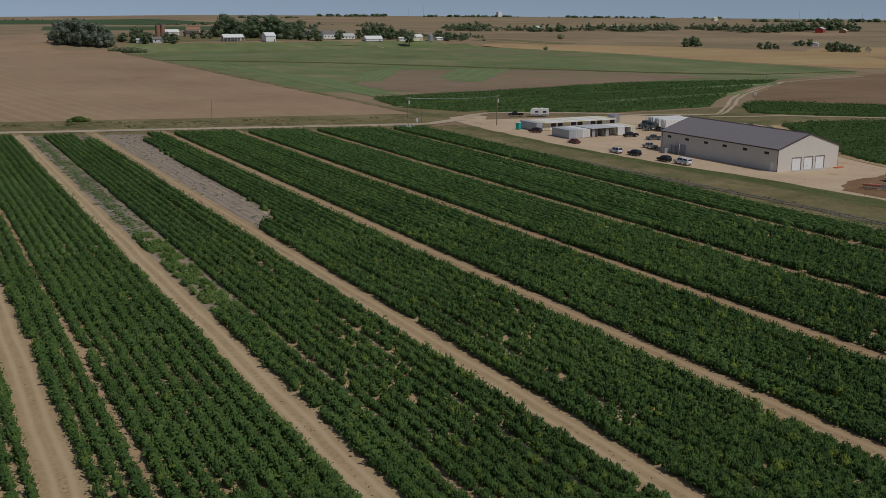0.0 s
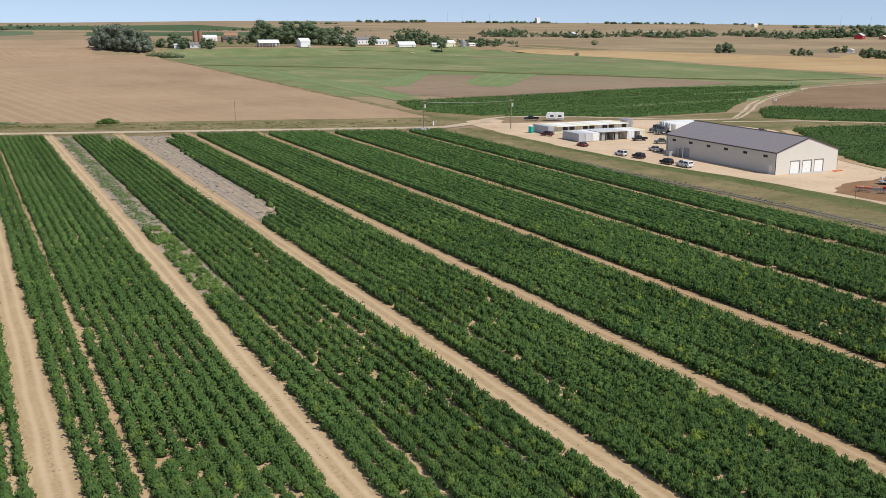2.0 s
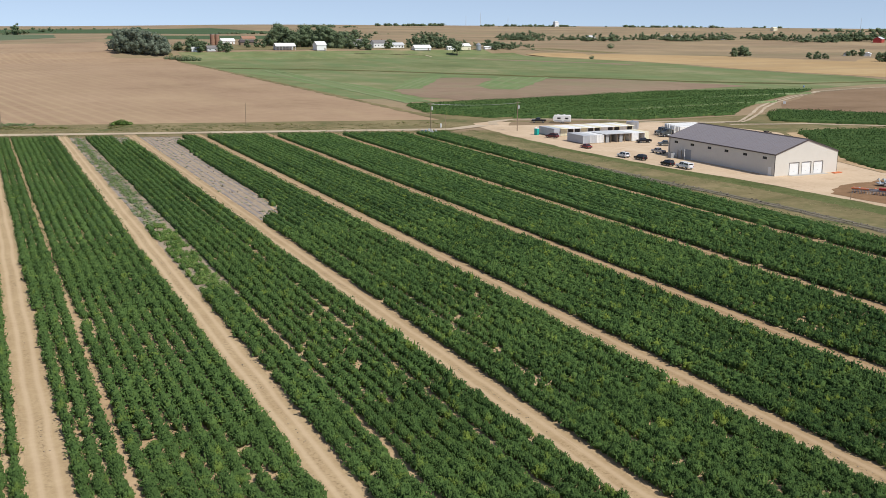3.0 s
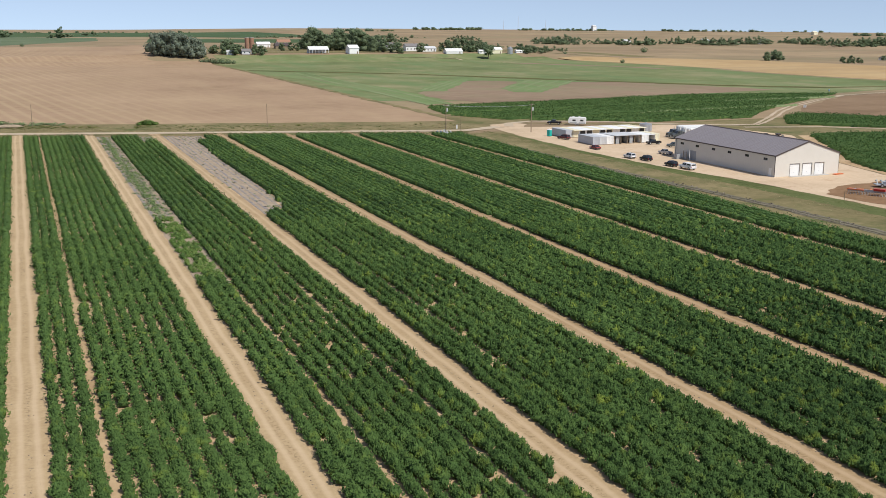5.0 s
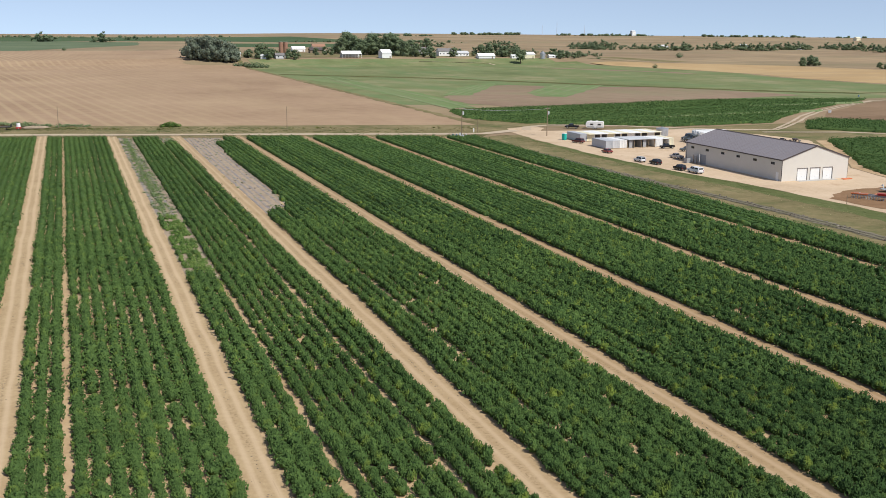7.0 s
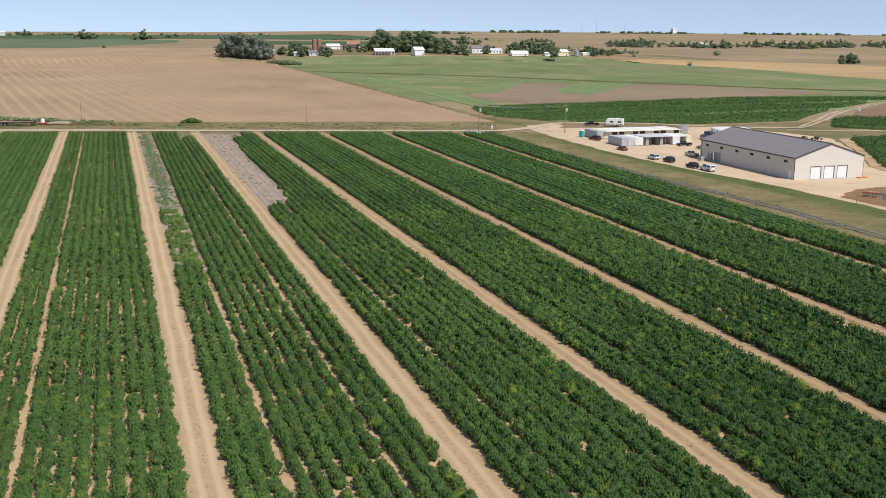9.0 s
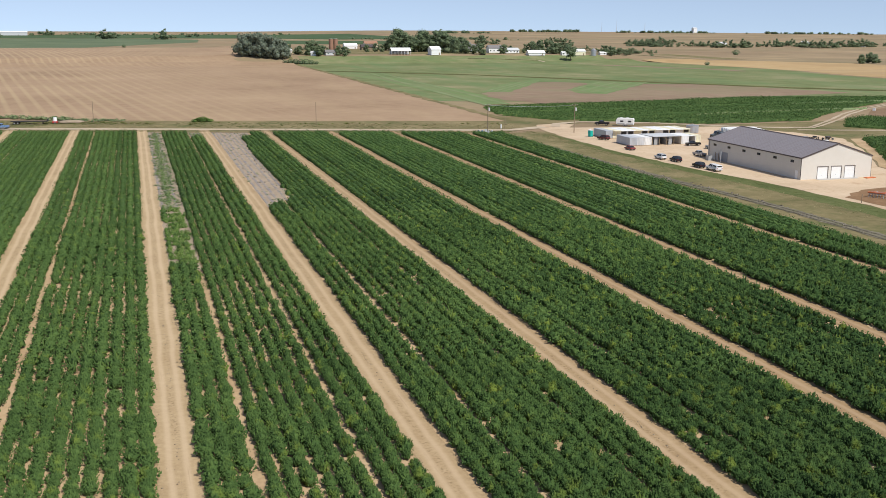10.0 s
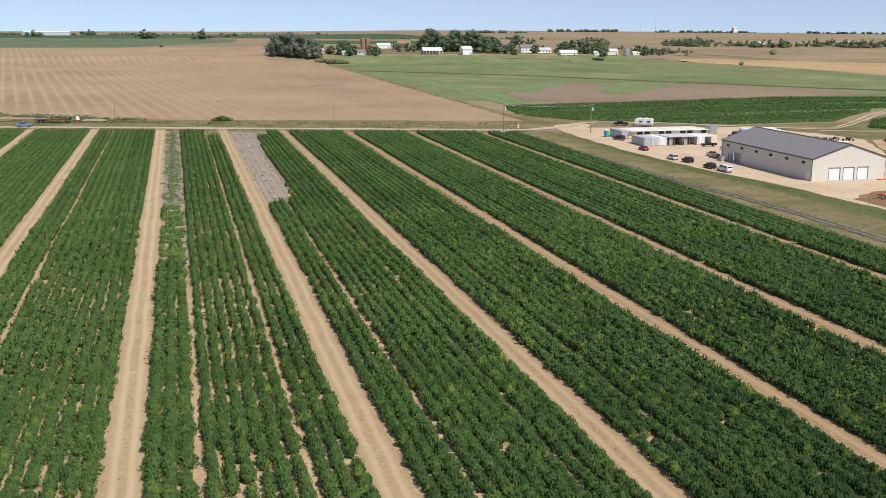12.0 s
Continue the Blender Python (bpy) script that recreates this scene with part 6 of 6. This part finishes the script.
# ---- farmsteads ----
def house(name, label, category, x, y, w, d, h, rise, turn, wall, roof, windows=3, door=True, chimney=False):
    """A gabled building: w along its ridge, d across."""
    b = thing(name, label, category, at=(x, y, hz(x, y) - 0.1), turn=turn)
    part("wall", boxes(((-w / 2, -d / 2, 0), (w / 2, d / 2, h))), wall, b)
    part("gable", prism([(-d / 2, h), (d / 2, h), (0, h + rise)], 0, -w / 2, w / 2), wall, b)
    for s in (-1, 1):
        ex, ez = s * (d / 2 + 0.4), h - 0.4 * rise / (d / 2)
        part("roof", prism([(ex, ez + 0.03), (0, h + rise + 0.03), (0, h + rise + 0.25), (ex, ez + 0.25)], 0, -w / 2 - 0.4, w / 2 + 0.4), roof, b)
    for i in range(windows):
        wx = -w / 2 + w * (i + 0.5) / windows
        f = part("window", boxes(((wx - 0.6, -d / 2 - 0.06, h * 0.35), (wx + 0.6, -d / 2 - 0.005, h * 0.35 + 1.3))), WHITE, b)
        part("pane", boxes(((wx - 0.5, -d / 2 - 0.09, h * 0.35 + 0.1), (wx + 0.5, -d / 2 - 0.065, h * 0.35 + 1.2))), GLASS, f)
    if door:
        part("door", boxes(((w * 0.3, -d / 2 - 0.05, 0.1), (w * 0.3 + 1.0, -d / 2 - 0.005, 2.1))), WOOD, b)
    if chimney:
        part("chimney", boxes(((w * 0.2, -0.4, h + rise * 0.5), (w * 0.2 + 0.7, 0.4, h + rise + 1.0))), BRICK, b)
    return b


t = thing("open_barn", "long white-roofed open cattle shed", "barn", at=(272, 883, hz(272, 883)), turn=-3)
part("roof", prism([(-5, 3.2), (1, 5.8), (5, 4.2), (5, 4.4), (1, 6.0), (-5, 3.4)], 0, -9.2, 9.2), WHITE, t)
part("back_wall", boxes(((-9, 4.5, 0), (9, 4.7, 4.3))), PALE_GREY, t)
for i in range(7):
    part("post", boxes(((-9 + 2.95 * i, -4.7, 0), (-8.7 + 2.95 * i, -4.4, 3.3))), WHITE, t)
part("rail", boxes(((-9, -4.9, 1.1), (9, -4.75, 1.3))), WOOD, t)
house("white_barn", "tall white metal barn at the pasture edge", "barn", 303, 878, 9, 10.5, 5.0, 2.6, 2, WHITE, WHITE, 0)
house("white_shed", "long white shed behind the silos", "shed", 265, 1068, 14, 8, 3.5, 2.2, 0, WHITE, WHITE, 0)
house("dark_barn", "dark weathered barn among trees", "barn", 273, 1020, 14, 8, 3.2, 2.4, 0, WOOD, TRIM_DARK, 0)
house("farmhouse", "white farmhouse with a grey roof", "house", 360, 935, 12, 9, 5.0, 2.8, -8, WHITE, SHINGLE, 3, True, True)
house("farmhouse", "pale farmhouse with a grey roof", "house", 376, 918, 14, 9, 4.8, 2.4, 0, WHITE, SHINGLE, 4, True, True)
house("farmhouse", "low white house at the pasture edge", "house", 388, 904, 14, 8, 3.2, 1.8, 4, WHITE, PALE_GREY, 4)
house("farmhouse", "white house with a dark roof among trees", "house", 373, 1000, 12, 9, 5.5, 2.6, 10, CREAM, SHINGLE, 3)
house("farmhouse", "tan house on the rise behind the trees", "house", 289, 1075, 14, 9, 5.5, 2.5, 0, CREAM, BRICK, 3)
house("small_shed", "small white shed near grey-green trees", "shed", 175, 924, 7, 5, 2.6, 1.2, 10, WHITE, WHITE, 1)
house("small_shed", "small white shed below the silos", "shed", 191, 877, 6, 5, 2.6, 1.2, 0, WHITE, PALE_GREY, 1)
house("small_shed", "pale shed with a grey roof below the silos", "shed", 206, 878, 9, 6, 3.0, 1.6, 0, PALE_GREY, SHINGLE, 2)
house("small_shed", "white trailer house at the field edge", "shed", 432, 872, 10, 4, 2.6, 0.8, 0, WHITE, WHITE, 3)
house("white_barn", "white metal barn beside a grain bin", "barn", 444, 872, 12, 9, 3.8, 2.0, 0, CREAM, WHITE, 0)
house("white_barn", "low white hoop barn at the pasture edge", "barn", 401, 873, 16, 9, 2.2, 2.4, -4, WHITE, WHITE, 0)
house("small_shed", "low white shed beside the grain bin", "shed", 472, 874, 9, 4, 2.0, 0.8, 0, WHITE, WHITE, 1)
house("red_barn", "long red barn with a grey roof", "barn", 1276, 1133, 34, 12, 5.5, 3.0, 35, RED, PALE_GREY, 0)
house("farmhouse", "brick house with a pale roof", "house", 1300, 1110, 22, 10, 3.6, 2.6, 35, BRICK, CREAM, 3)
house("white_shed", "long white shed in the dry fields", "shed", 831, 743, 14, 7, 2.6, 1.2, 40, WHITE, WHITE, 0)
house("small_shed", "grey shed in the dry fields", "shed", 818, 757, 9, 6, 2.4, 1.4, 40, PALE_GREY, SHINGLE, 1)
house("small_shed", "white shed beside shrubs", "shed", 762, 622, 5, 5, 2.6, 2.0, 40, CREAM, SHINGLE, 1)
house("small_shed", "grey-roofed shed beside shrubs", "shed", 757, 632, 7, 5, 2.6, 1.2, 40, PALE_GREY, WHITE, 1)
house("farmhouse", "white house in a tree belt", "house", 923, 1385, 14, 9, 4.0, 2.5, 20, WHITE, PALE_GREY, 2)
house("farmhouse", "pale house in a tree belt", "house", 1055, 1360, 18, 10, 4.5, 3.0, 20, CREAM, PALE_GREY, 2)
house("farmhouse", "white gabled house in a tree belt", "house", 1138, 1320, 12, 9, 4.5, 3.0, 70, WHITE, SHINGLE, 2)
house("warehouse", "long white warehouse on the skyline", "warehouse", -205, 2330, 92, 30, 7, 2, 5, PALE_GREY, WHITE, 0)
t = thing("twin_silo", "pair of red-brown tile silos", "silo", at=(211, 888, hz(211, 888)))
for x in (-2.1, 2.1):
    bm = lathe([v for i in range(8) for v in ((1.95, 1.7 * i), (1.95, 1.7 * i + 1.55), (2.02, 1.7 * i + 1.56), (2.02, 1.7 * i + 1.69))], 20)
    bmesh.ops.translate(bm, vec=(x, 0, 0), verts=bm.verts)
    part("silo_shell", bm, BRICK, t)
    part("silo_rim", rod((x, 0, 13.6), (x, 0, 13.85), 1.85, n=20), CONCRETE, t)
t = thing("grain_bin", "round galvanised grain bin beside a barn", "grain bin", at=(459, 869, hz(459, 869)))
part("shell", rod((0, 0, 0), (0, 0, 5.0), 2.7, n=24), STEEL, t)
part("cone_roof", rod((0, 0, 5.0), (0, 0, 7.0), 2.8, 0.3, 24), STEEL, t)

# ---- the skyline ----
spots = []
for (xa, ya), (xb, yb), n, s in (((1600, 2350), (2050, 2150), 26, 7), ((1020, 2600), (1240, 2560), 22, 8), ((760, 2420), (900, 2380), 14, 8), ((1300, 2500), (1560, 2420), 26, 7),
                                 ((-700, 2460), (420, 2460), 60, 5), ((-420, 2350), (-150, 2380), 14, 7), ((1750, 1750), (2300, 1500), 60, 9), ((450, 1900), (760, 1800), 18, 6)):
    for i in range(int(2.6 * n)):
        k = rng.random() if i % 3 else rng.beta(2, 2)
        x, y = xa + (xb - xa) * k, ya + (yb - ya) * k + rng.normal(0, 12)
        h = 0.75 * s * (0.25 + 0.95 * rng.random() ** 2)
        spots.append((x, y, hz(x, y) - 0.2, rng.uniform(0, 6.28), h * 1.2 * rng.uniform(0.9, 2.4), h * 0.9, 0))
strew("far_trees", "far dark tree belts along the skyline", "trees", LEAF, [bush(random.Random(i), 40, 0.35, 4, 7) for i in range(4)], spots)
for x, y, h in ((1330, 2560, 38), (1290, 2570, 28), (1400, 2530, 28), (1800, 1660, 30), (1870, 1640, 26), (1930, 1600, 24), (2000, 1590, 32), (2060, 1560, 24)):
    t = thing("mast", "thin far lattice mast on the skyline", "mast", "far masts", (x, y, hz(x, y) - 0.5))
    part("mast_pole", rod((0, 0, 0), (0, 0, h), 0.6, 0.25, 6), PALE_GREY, t)
house("far_house", "white far building on the skyline", "building", 1500, 2440, 12, 9, 12, 3, 10, WHITE, PALE_GREY, 0)
house("far_house", "tan far building on the skyline", "building", 1730, 1850, 14, 9, 6, 2, 10, CREAM, CREAM, 0)
